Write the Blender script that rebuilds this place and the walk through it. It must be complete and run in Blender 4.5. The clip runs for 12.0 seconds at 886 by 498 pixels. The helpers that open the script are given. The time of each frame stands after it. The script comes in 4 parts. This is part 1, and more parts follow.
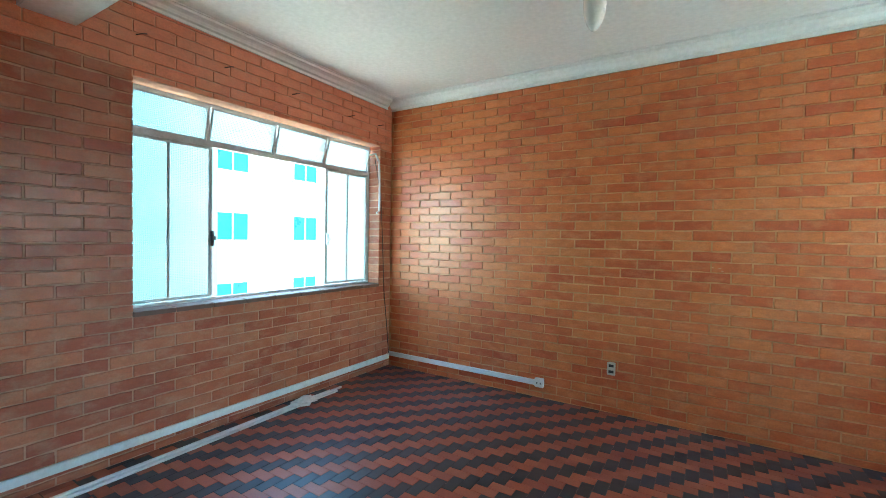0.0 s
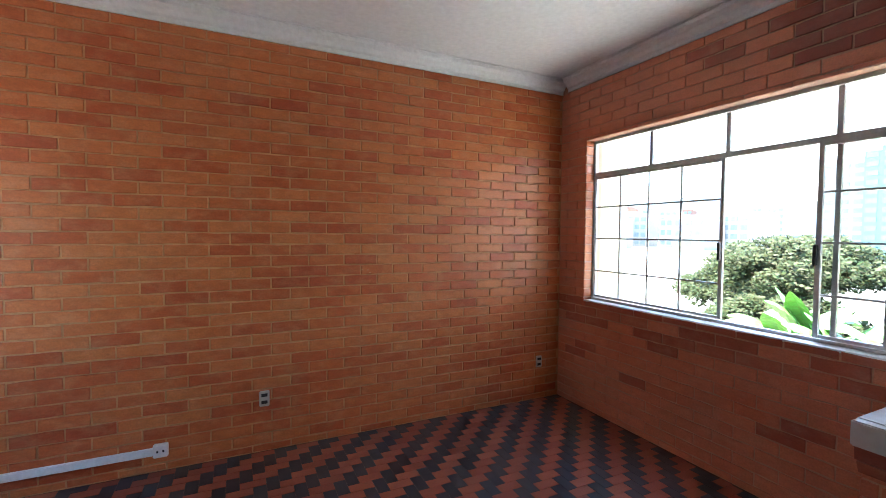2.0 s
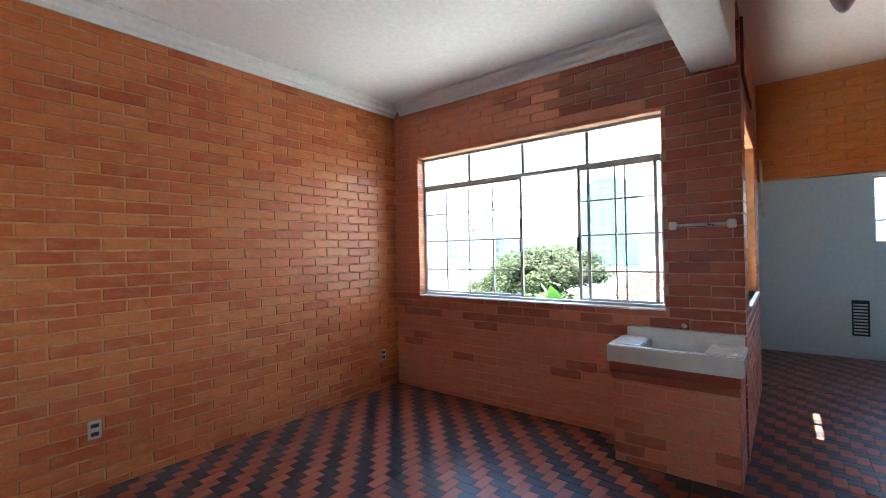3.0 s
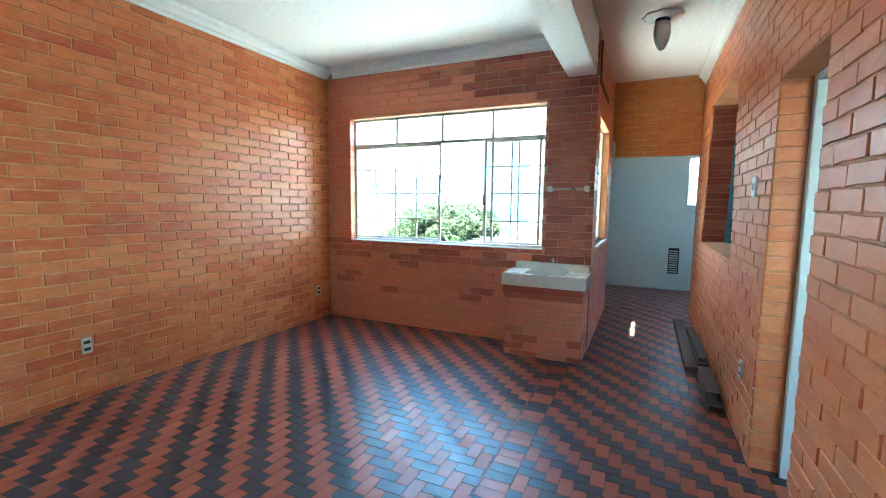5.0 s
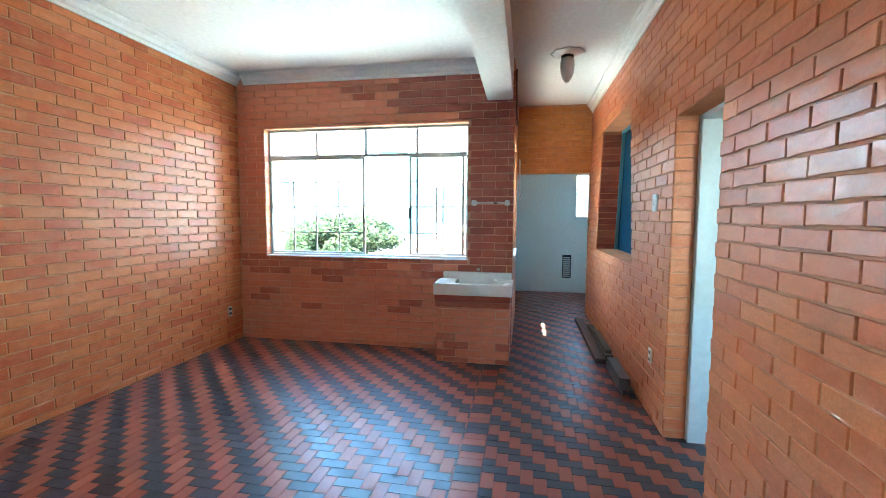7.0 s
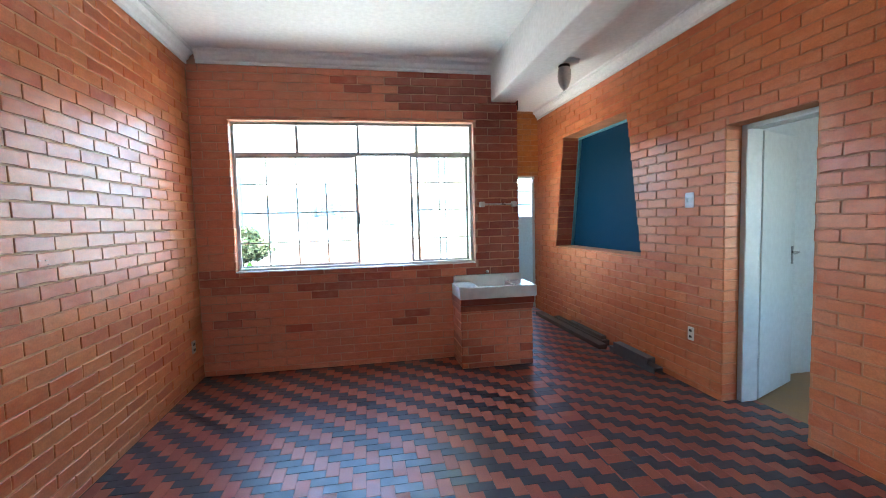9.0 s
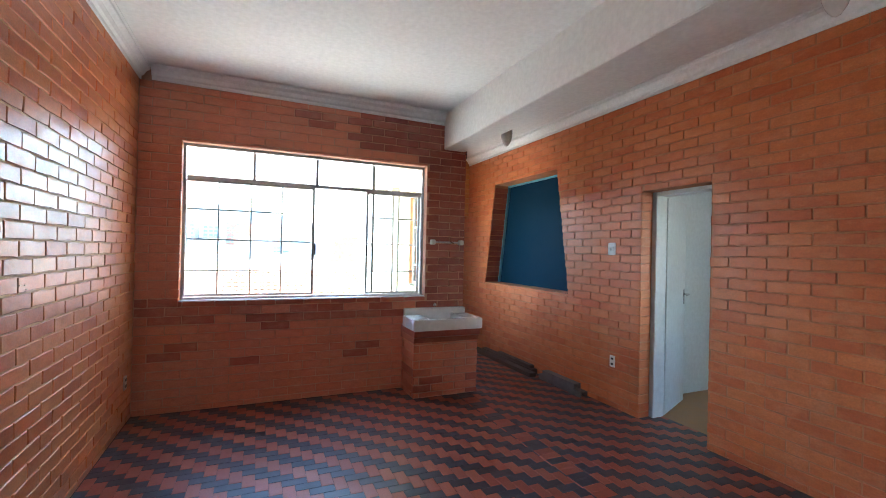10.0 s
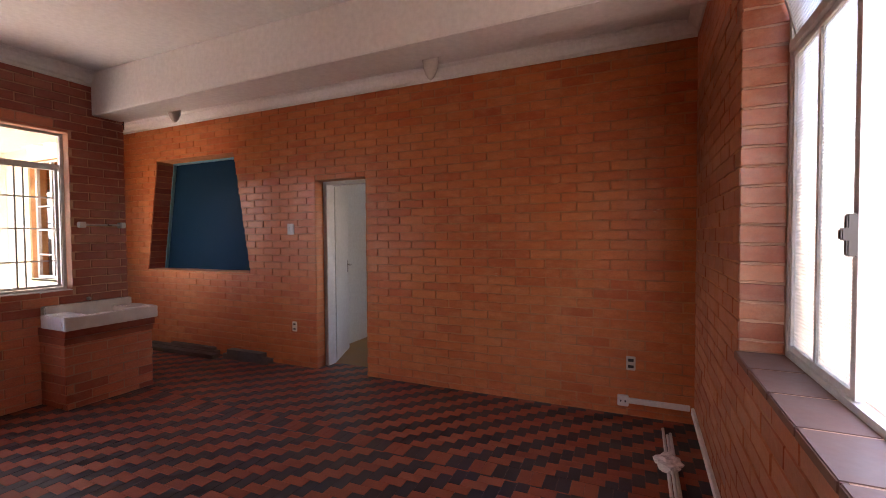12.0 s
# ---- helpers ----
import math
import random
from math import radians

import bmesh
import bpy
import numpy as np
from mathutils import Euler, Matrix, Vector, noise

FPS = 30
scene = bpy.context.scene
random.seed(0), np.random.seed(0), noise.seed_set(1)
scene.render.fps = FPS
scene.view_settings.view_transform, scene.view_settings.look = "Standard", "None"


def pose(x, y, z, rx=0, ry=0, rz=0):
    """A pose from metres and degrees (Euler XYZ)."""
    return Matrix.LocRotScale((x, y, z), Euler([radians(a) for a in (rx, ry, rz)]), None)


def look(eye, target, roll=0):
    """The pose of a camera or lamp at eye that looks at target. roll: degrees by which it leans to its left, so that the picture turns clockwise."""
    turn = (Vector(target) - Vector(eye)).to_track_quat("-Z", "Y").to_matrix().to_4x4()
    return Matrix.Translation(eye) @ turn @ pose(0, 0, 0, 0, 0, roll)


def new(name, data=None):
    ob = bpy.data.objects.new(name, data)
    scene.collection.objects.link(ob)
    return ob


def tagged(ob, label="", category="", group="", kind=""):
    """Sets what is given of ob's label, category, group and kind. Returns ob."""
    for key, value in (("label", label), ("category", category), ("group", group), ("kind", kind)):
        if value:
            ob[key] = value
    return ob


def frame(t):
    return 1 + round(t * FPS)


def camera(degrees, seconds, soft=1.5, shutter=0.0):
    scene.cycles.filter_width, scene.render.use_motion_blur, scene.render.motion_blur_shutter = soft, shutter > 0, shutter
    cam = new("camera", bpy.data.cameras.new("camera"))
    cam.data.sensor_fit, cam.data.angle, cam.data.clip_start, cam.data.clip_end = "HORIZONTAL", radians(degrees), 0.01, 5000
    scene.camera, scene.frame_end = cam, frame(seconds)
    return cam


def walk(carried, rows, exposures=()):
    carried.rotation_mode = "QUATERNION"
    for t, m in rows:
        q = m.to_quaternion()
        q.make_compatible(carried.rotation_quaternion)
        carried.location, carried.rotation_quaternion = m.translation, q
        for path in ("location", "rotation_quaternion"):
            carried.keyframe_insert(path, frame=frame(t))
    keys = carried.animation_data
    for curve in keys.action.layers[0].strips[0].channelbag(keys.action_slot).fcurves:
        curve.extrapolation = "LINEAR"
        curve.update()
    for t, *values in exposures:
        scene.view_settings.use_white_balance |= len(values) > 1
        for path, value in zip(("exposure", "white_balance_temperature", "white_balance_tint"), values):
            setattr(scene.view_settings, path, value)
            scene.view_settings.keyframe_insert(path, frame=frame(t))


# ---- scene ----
cam = camera(91.7, 12.0, 0.95)
PATH = [
    (0, (0.098, 0.05, 1.503), (-0.96, 1.747, 1.453), 1.0),
    (0.5, (-0.034, 0.232, 1.493), (-1.028, 1.966, 1.433), 1.2),
    (1, (-0.238, 0.46, 1.522), (-0.96, 2.324, 1.449), -0.5),
    (1.5, (-0.546, 0.577, 1.605), (-0.549, 2.573, 1.481), 0.3),
    (2, (-0.77, 0.65, 1.605), (0.087, 2.456, 1.532), 0.5),
    (2.5, (-1.092, 0.665, 1.469), (0.217, 2.178, 1.473), -1.7),
    (3, (-1.35, 0.588, 1.465), (0.215, 1.834, 1.475), -1.2),
    (5, (-2.277, 0.342, 1.447), (-0.476, 1.186, 1.241), 0.6),
    (5.5, (-2.386, 0.32, 1.456), (-0.552, 0.866, 0.874), 1.6),
    (6, (-2.421, 0.228, 1.47), (-0.526, 0.786, 1.158), 1.4),
    (6.5, (-2.476, 0.387, 1.459), (-0.539, 0.858, 1.29), 1.3),
    (7, (-2.484, 0.683, 1.461), (-0.524, 1.053, 1.312), 0.3),
    (7.5, (-2.401, 1.081, 1.452), (-0.424, 1.348, 1.314), -1.8),
    (9.5, (-2.314, 2.767, 1.471), (-0.397, 2.204, 1.4), 0.2),
    (10, (-2.417, 3.029, 1.505), (-0.582, 2.233, 1.517), 1.3),
    (10.5, (-2.599, 3.194, 1.435), (-0.989, 2.008, 1.397), 0.2),
    (11, (-2.638, 3.487, 1.434), (-1.356, 1.953, 1.395), -0.5),
    (11.5, (-2.694, 3.538, 1.468), (-1.762, 1.769, 1.414), -0.0),
    (12, (-2.728, 3.548, 1.474), (-1.914, 1.722, 1.416), -0.4),
]
EXPOSURES = [(0.0, 4.92, 5950, -19), (0.5, 4.67, 5950, -21), (1.0, 4.44, 6400, -7), (1.5, 4.29, 7300, 4), (2.0, 4.34, 6600, 6), (2.5, 4.39, 6600, 7), (3.0, 4.59, 6500, 4), (5.0, 5.39, 5850, -17),
             (5.5, 5.54, 5700, -20), (7.5, 5.44, 6050, -8), (9.5, 4.77, 6400, 4), (10.5, 4.47, 6900, 9), (11.0, 4.32, 7000, 10), (11.5, 4.32, 7400, 21), (12.0, 3.97, 9350, 38)]

walk(cam, [(t, look(eye, target, roll)) for t, eye, target, roll in PATH], EXPOSURES)

# ---- world and sun ----
SUN_ELEVATION, SUN_AZIMUTH = 76.2, 2.0  # degrees; azimuth from north (+y) towards east (+x)
world = bpy.data.worlds.new("sky")
scene.world = world
world.use_nodes = True
_sky = world.node_tree.nodes.new("ShaderNodeTexSky")
_sky.sky_type, _sky.sun_disc = "NISHITA", False
_sky.dust_density, _sky.ozone_density = 0.3, 2.5
_sky.sun_elevation, _sky.sun_rotation = radians(SUN_ELEVATION), radians(SUN_AZIMUTH)
_bg = world.node_tree.nodes["Background"]
_bg.inputs["Strength"].default_value = 0.15
world.node_tree.links.new(_sky.outputs[0], _bg.inputs["Color"])
_sun = bpy.data.lights.new("sun", "SUN")
_sun.energy, _sun.angle, _sun.color = 3.2, radians(0.5), (1.0, 0.95, 0.88)
TO_SUN = Vector((math.sin(radians(SUN_AZIMUTH)) * math.cos(radians(SUN_ELEVATION)),
                 math.cos(radians(SUN_AZIMUTH)) * math.cos(radians(SUN_ELEVATION)), math.sin(radians(SUN_ELEVATION))))
new("sun", _sun).matrix_world = look(TO_SUN * 60, (0, 0, 0))

# ---- materials ----


def node_material(name):
    m = bpy.data.materials.new(name)
    m.use_nodes = True
    return m, m.node_tree.nodes, m.node_tree.links, m.node_tree.nodes["Principled BSDF"]


def add_node(nodes, kind, **values):
    n = nodes.new(kind)
    for key, value in values.items():
        n.inputs[key].default_value = value
    return n


def mixed(nodes, links, factor, a, b, blend="MIX"):
    """A colour mix; a and b are sockets or colours."""
    n = nodes.new("ShaderNodeMix")
    n.data_type, n.blend_type = "RGBA", blend
    for index, value in ((0, factor), (6, a), (7, b)):
        if isinstance(value, bpy.types.NodeSocket):
            links.new(value, n.inputs[index])
        elif index:
            n.inputs[index].default_value = (*value, 1)
        else:
            n.inputs[index].default_value = value
    return n.outputs[2]


def ramped(nodes, links, source, low, high):
    n = add_node(nodes, "ShaderNodeMapRange", **{"From Min": low, "From Max": high})
    links.new(source, n.inputs["Value"])
    return n.outputs["Result"]


def noise_out(nodes, links, scale, detail=4.0, rough=0.6, stretch=None):
    geo = nodes.new("ShaderNodeNewGeometry")
    n = add_node(nodes, "ShaderNodeTexNoise", Scale=scale, Detail=detail, Roughness=rough)
    if stretch:
        mp = nodes.new("ShaderNodeMapping")
        mp.inputs["Scale"].default_value = stretch
        links.new(geo.outputs["Position"], mp.inputs["Vector"])
        links.new(mp.outputs["Vector"], n.inputs["Vector"])
    else:
        links.new(geo.outputs["Position"], n.inputs["Vector"])
    return n.outputs["Fac"]


def bumped(nodes, links, bsdf, height, strength, distance):
    b = add_node(nodes, "ShaderNodeBump", Strength=strength, Distance=distance)
    links.new(height, b.inputs["Height"])
    links.new(b.outputs["Normal"], bsdf.inputs["Normal"])


def surface(name, color, rough=0.5, metal=0.0, dark=0.75, stain_scale=1.5, grain_scale=40.0, bump=0.15, distance=0.002, stretch=None, rough_var=0.1, spec=0.5):
    """A plain surface with stains, grain and fine relief."""
    m, nodes, links, bsdf = node_material(name)
    stain = ramped(nodes, links, noise_out(nodes, links, stain_scale, 5.0, 0.65), 0.35, 0.7)
    grain = noise_out(nodes, links, grain_scale, 3.0, 0.6, stretch)
    base = mixed(nodes, links, stain, [c * dark for c in color], color)
    base = mixed(nodes, links, ramped(nodes, links, grain, 0.3, 0.7), mixed(nodes, links, 0.12, base, (0, 0, 0)), base)
    links.new(base, bsdf.inputs["Base Color"])
    bsdf.inputs["Metallic"].default_value = metal
    bsdf.inputs["Specular IOR Level"].default_value = spec
    r = add_node(nodes, "ShaderNodeMapRange", **{"To Min": rough - rough_var, "To Max": rough + rough_var})
    links.new(stain, r.inputs["Value"])
    links.new(r.outputs["Result"], bsdf.inputs["Roughness"])
    bumped(nodes, links, bsdf, grain, bump, distance)
    return m


def piece_random(nodes, links):
    """One random number for each piece, whether a piece is an object or an island of a joined mesh."""
    info, geo = nodes.new("ShaderNodeObjectInfo"), nodes.new("ShaderNodeNewGeometry")
    total = nodes.new("ShaderNodeMath")
    links.new(info.outputs["Random"], total.inputs[0])
    links.new(geo.outputs["Random Per Island"], total.inputs[1])
    part_of = nodes.new("ShaderNodeMath")
    part_of.operation = "FRACT"
    links.new(total.outputs[0], part_of.inputs[0])
    return part_of.outputs[0]


def pieces_material(name, tones, rough, worn, worn_amount=0.5, bump=0.3, coat=0.0, patch_scale=0.9, spread=0.5, streaks=0.28):
    """Fired clay whose pieces differ in tone; worn: the paler tone of scuffs and old wax."""
    m, nodes, links, bsdf = node_material(name)
    ramp = nodes.new("ShaderNodeValToRGB")
    ramp.color_ramp.elements[0].color = (*tones[0], 1)
    ramp.color_ramp.elements[1].position, ramp.color_ramp.elements[1].color = 1.0, (*tones[-1], 1)
    for i, tone in enumerate(tones[1:-1], 1):
        ramp.color_ramp.elements.new(i / (len(tones) - 1)).color = (*tone, 1)
    region = ramped(nodes, links, noise_out(nodes, links, patch_scale, 3.0, 0.55, (0.55, 0.55, 1.3)), 0.36, 0.66)
    blendv = nodes.new("ShaderNodeMix")
    blendv.inputs[0].default_value = spread
    links.new(region, blendv.inputs[2])
    links.new(piece_random(nodes, links), blendv.inputs[3])
    links.new(blendv.outputs[0], ramp.inputs["Fac"])
    base = ramp.outputs["Color"]
    scuff = ramped(nodes, links, noise_out(nodes, links, 6.0, 6.0, 0.68, (1.0, 1.0, 2.0)), 0.47, 0.72)
    part_scuff = nodes.new("ShaderNodeMath")
    part_scuff.operation = "MULTIPLY"
    part_scuff.inputs[1].default_value = worn_amount
    links.new(scuff, part_scuff.inputs[0])
    base = mixed(nodes, links, part_scuff.outputs[0], base, worn)
    streak = ramped(nodes, links, noise_out(nodes, links, 9.0, 6.0, 0.72, (1.0, 1.0, 2.6)), 0.38, 0.60)
    base = mixed(nodes, links, streak, mixed(nodes, links, streaks, base, (0.10, 0.02, 0.004)), base)
    grain = noise_out(nodes, links, 90.0, 4.0, 0.7)
    base = mixed(nodes, links, ramped(nodes, links, grain, 0.3, 0.62), mixed(nodes, links, 0.2, base, (0.02, 0.01, 0.005)), base)
    links.new(base, bsdf.inputs["Base Color"])
    r = add_node(nodes, "ShaderNodeMapRange", **{"To Min": rough - 0.08, "To Max": rough + 0.15})
    links.new(scuff, r.inputs["Value"])
    links.new(r.outputs["Result"], bsdf.inputs["Roughness"])
    bsdf.inputs["Specular IOR Level"].default_value = 0.36
    bsdf.inputs["Coat Weight"].default_value = coat
    bsdf.inputs["Coat Roughness"].default_value = 0.22
    swell = noise_out(nodes, links, 14.0, 3.0, 0.5)
    both = nodes.new("ShaderNodeMath")
    both.operation = "MULTIPLY_ADD"
    links.new(grain, both.inputs[0])
    both.inputs[1].default_value = 0.25
    links.new(swell, both.inputs[2])
    bumped(nodes, links, bsdf, both.outputs[0], bump, 0.004)
    return m


def glass_material(name, tint, rough=0.0, ribs=0.0):
    m, nodes, links, bsdf = node_material(name)
    bsdf.inputs["Base Color"].default_value = (*tint, 1)
    bsdf.inputs["Transmission Weight"].default_value = 1.0
    bsdf.inputs["Roughness"].default_value = rough
    bsdf.inputs["IOR"].default_value = 1.2 if ribs else 1.05
    if ribs:
        geo = nodes.new("ShaderNodeNewGeometry")
        total = nodes.new("ShaderNodeMath")
        for k, axis in enumerate("ZY"):
            wave = add_node(nodes, "ShaderNodeTexWave", Scale=ribs, Distortion=0.2)
            wave.bands_direction = axis
            links.new(geo.outputs["Position"], wave.inputs["Vector"])
            links.new(wave.outputs["Fac"], total.inputs[k])
        bumped(nodes, links, bsdf, total.outputs[0], 0.7, 0.004)
    return m


BRICK = pieces_material("brick", [(0.65, 0.219, 0.074), (0.63, 0.198, 0.065), (0.61, 0.181, 0.058), (0.58, 0.155, 0.049), (0.53, 0.125, 0.039), (0.46, 0.093, 0.030), (0.38, 0.064, 0.023)],
                        0.42, (0.72, 0.34, 0.17), 0.42, 0.45, 0.17, streaks=0.20, spread=0.68)
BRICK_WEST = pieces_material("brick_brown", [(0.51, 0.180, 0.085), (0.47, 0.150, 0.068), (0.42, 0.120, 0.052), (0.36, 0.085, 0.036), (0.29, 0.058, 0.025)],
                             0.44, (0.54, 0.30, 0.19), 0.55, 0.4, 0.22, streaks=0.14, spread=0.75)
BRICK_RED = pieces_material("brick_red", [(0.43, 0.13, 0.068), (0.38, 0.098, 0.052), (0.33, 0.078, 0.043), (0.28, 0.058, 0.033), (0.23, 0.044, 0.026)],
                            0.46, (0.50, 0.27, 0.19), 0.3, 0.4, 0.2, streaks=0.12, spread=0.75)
BRICK_SOUTH = pieces_material("brick_south", [(0.65, 0.218, 0.076), (0.63, 0.195, 0.067), (0.60, 0.176, 0.060), (0.57, 0.155, 0.052), (0.53, 0.130, 0.044), (0.45, 0.098, 0.034)],
                              0.43, (0.70, 0.33, 0.17), 0.42, 0.4, 0.08, streaks=0.15, spread=0.6)
BRICK_MID = pieces_material("brick_mid", [(0.53, 0.165, 0.090), (0.47, 0.135, 0.074), (0.42, 0.112, 0.060), (0.36, 0.086, 0.047)],
                            0.46, (0.58, 0.30, 0.20), 0.4, 0.4, 0.18, streaks=0.12, spread=0.75)
BRICK_PLAIN = pieces_material("brick_plain", [(0.70, 0.25, 0.140), (0.67, 0.225, 0.122), (0.65, 0.21, 0.112), (0.58, 0.165, 0.088)],
                              0.46, (0.66, 0.34, 0.22), 0.4, 0.4, 0.16, streaks=0.12)
# lintel brick: the passage's warm light is put into these ochre tones
BRICK_WARM_LIT = pieces_material("brick_warm_lit", [(0.64, 0.27, 0.065), (0.61, 0.24, 0.055), (0.57, 0.21, 0.048), (0.52, 0.175, 0.04)],
                              0.48, (0.68, 0.38, 0.17), 0.3, 0.5, 0.1, streaks=0.18)
MORTAR_SOUTH = surface("mortar_brown", (0.60, 0.255, 0.115), 0.85, dark=0.6, stain_scale=4.0, grain_scale=70.0, bump=0.5)
MORTAR = surface("mortar", (0.73, 0.37, 0.175), 0.85, dark=0.6, stain_scale=5.0, grain_scale=70.0, bump=0.5)
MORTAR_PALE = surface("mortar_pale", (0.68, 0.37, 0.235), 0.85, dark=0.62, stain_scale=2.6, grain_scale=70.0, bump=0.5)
TILE_RED = pieces_material("tile_red", [(0.345, 0.084, 0.040), (0.31, 0.070, 0.034), (0.38, 0.098, 0.047), (0.33, 0.077, 0.035)], 0.46, (0.34, 0.13, 0.085), 0.35, 0.08, streaks=0.08)
TILE_DARK = pieces_material("tile_dark", [(0.026, 0.029, 0.038), (0.033, 0.036, 0.046), (0.021, 0.024, 0.031)], 0.41, (0.06, 0.06, 0.065), 0.35, 0.08, streaks=0.0)
GROUT = surface("grout", (0.16, 0.07, 0.045), 0.8, dark=0.6, stain_scale=2.0, grain_scale=90.0)
PLASTER = surface("white_plaster", (0.80, 0.805, 0.79), 0.75, dark=0.95, stain_scale=0.8, grain_scale=25.0, bump=0.05)
TRIM_PAINT = surface("white_trim_paint", (0.80, 0.81, 0.80), 0.45, dark=0.965, stain_scale=2.0, grain_scale=30.0, bump=0.03)
FAR_PAINT = surface("pale_green_paint", (0.66, 0.72, 0.70), 0.6, dark=0.94, stain_scale=1.0, grain_scale=25.0, bump=0.1)
ROD_PAINT = surface("white_rod_paint", (0.72, 0.72, 0.70), 0.4, dark=0.85, stain_scale=7.0, bump=0.05)
CHANNEL_PAINT = surface("grey_channel_paint", (0.16, 0.16, 0.165), 0.5, dark=0.6, stain_scale=9.0, grain_scale=60.0, bump=0.3)
STEEL = surface("painted_steel", (0.66, 0.65, 0.62), 0.5, dark=0.75, stain_scale=9.0, grain_scale=60.0, bump=0.2)
ALUMINIUM = surface("aluminium", (0.70, 0.71, 0.72), 0.35, metal=0.8, dark=0.8, stain_scale=8.0, grain_scale=60.0)
DARK_METAL = surface("dark_metal", (0.05, 0.05, 0.052), 0.45, metal=0.5, dark=0.7)
CHROME = surface("chrome", (0.7, 0.7, 0.7), 0.2, metal=1.0, dark=0.85, bump=0.02)
PLASTIC = surface("white_plastic", (0.78, 0.78, 0.76), 0.35, dark=0.93, stain_scale=6.0, bump=0.03)
OLD_PLASTIC = surface("grey_plastic", (0.55, 0.53, 0.49), 0.45, dark=0.85, stain_scale=9.0, bump=0.05)
BLACK = surface("black_plastic", (0.012, 0.012, 0.013), 0.4, dark=0.7, bump=0.03)
ENAMEL = surface("white_enamel", (0.70, 0.685, 0.64), 0.22, dark=0.93, stain_scale=4.0, grain_scale=15.0, bump=0.02)
BLUE_PAINT = surface("teal_blue_paint", (0.001, 0.026, 0.052), 0.75, spec=0.1, dark=0.85, stain_scale=1.2, grain_scale=60.0, bump=0.25)
LIGHT_BLUE = surface("light_blue_paint", (0.10, 0.30, 0.38), 0.55, dark=0.8, stain_scale=8.0)
DOOR_PAINT = surface("white_door_paint", (0.56, 0.59, 0.565), 0.4, dark=0.93, stain_scale=1.5, grain_scale=20.0, bump=0.06)
OLD_WOOD = surface("old_wood", (0.13, 0.10, 0.078), 0.75, dark=0.6, stain_scale=6.0, grain_scale=25.0, bump=0.5, stretch=(1, 12, 12))
PARQUET = surface("parquet", (0.36, 0.20, 0.075), 0.5, dark=0.7, stain_scale=4.0, grain_scale=20.0, stretch=(1, 8, 1))
RUST = surface("rusty_iron", (0.10, 0.045, 0.03), 0.8, dark=0.6, stain_scale=9.0, bump=0.5)
STONE = surface("sill_stone", (0.19, 0.098, 0.07), 0.6, dark=0.75, stain_scale=7.0, grain_scale=50.0)
GLASS = glass_material("clear_glass", (0.96, 0.99, 0.98))
RIBBED = glass_material("ribbed_glass", (0.48, 0.51, 0.50), 0.36, 25.0)
OPAL = surface("opal_glass", (0.72, 0.70, 0.66), 0.25, dark=0.95, bump=0.02)
CREAM = surface("cream_render", (0.72, 0.66, 0.44), 0.85, dark=0.9, stain_scale=1.2, grain_scale=30.0)
# white render of the wing with its shade put into the colour
WING_SHADED = surface("shaded_wing_render", (0.17, 0.215, 0.21), 0.85, dark=0.88, stain_scale=0.6, grain_scale=20.0)
WHITE_RENDER = surface("white_render", (0.66, 0.68, 0.68), 0.85, dark=0.92, stain_scale=0.6, grain_scale=20.0)
TEAL_GLASS = surface("teal_window_glass", (0.012, 0.12, 0.11), 0.35, spec=0.25, dark=0.6, stain_scale=0.7, bump=0.0)
ROOF_TILE = pieces_material("roof_tile", [(0.30, 0.12, 0.07), (0.35, 0.155, 0.095), (0.25, 0.095, 0.06), (0.38, 0.20, 0.14)], 0.8, (0.40, 0.30, 0.24), 0.5)
CONCRETE = surface("concrete", (0.34, 0.33, 0.31), 0.8, dark=0.7, stain_scale=3.0)
CONCRETE_PALE = surface("pale_concrete", (0.52, 0.51, 0.48), 0.8, dark=0.8, stain_scale=2.0)
LEAF = pieces_material("leaf", [(0.016, 0.038, 0.014), (0.026, 0.055, 0.018), (0.013, 0.030, 0.011), (0.034, 0.066, 0.024)], 0.65, (0.06, 0.09, 0.04), 0.15)
LEAF.node_tree.nodes["Principled BSDF"].inputs["Specular IOR Level"].default_value = 0.1
BANANA = pieces_material("banana_leaf", [(0.08, 0.24, 0.04), (0.10, 0.30, 0.05), (0.07, 0.20, 0.035)], 0.4, (0.16, 0.34, 0.10), 0.3)
BARK = surface("bark", (0.12, 0.09, 0.065), 0.9, dark=0.6, stain_scale=8.0, bump=0.6)
GROUND = surface("ground", (0.34, 0.32, 0.29), 0.9, dark=0.6, stain_scale=0.15, grain_scale=3.0)
# woods with the blue of distance haze put into the colour
HILL = surface("hazy_hill_woods", (0.012, 0.036, 0.046), 0.9, dark=0.6, stain_scale=0.02, grain_scale=0.2)

# ---- mesh helpers ----


def link_mesh(name, mesh, material, parent=None, label=""):
    mesh.materials.append(material)
    ob = new(name, mesh)
    if parent is not None:
        ob.parent = parent
    return tagged(ob, label)


def part(name, bm, material, parent=None, label="", smooth=False):
    mesh = bpy.data.meshes.new(name)
    bmesh.ops.recalc_face_normals(bm, faces=bm.faces)
    bm.to_mesh(mesh)
    bm.free()
    if smooth:
        for p in mesh.polygons:
            p.use_smooth = True
    return link_mesh(name, mesh, material, parent, label)


def thing(name, label, category, at=(0, 0, 0), turn=0.0, group=""):
    ob = new(name)
    ob.matrix_world = pose(*at, 0, 0, turn)
    return tagged(ob, label, category, group)


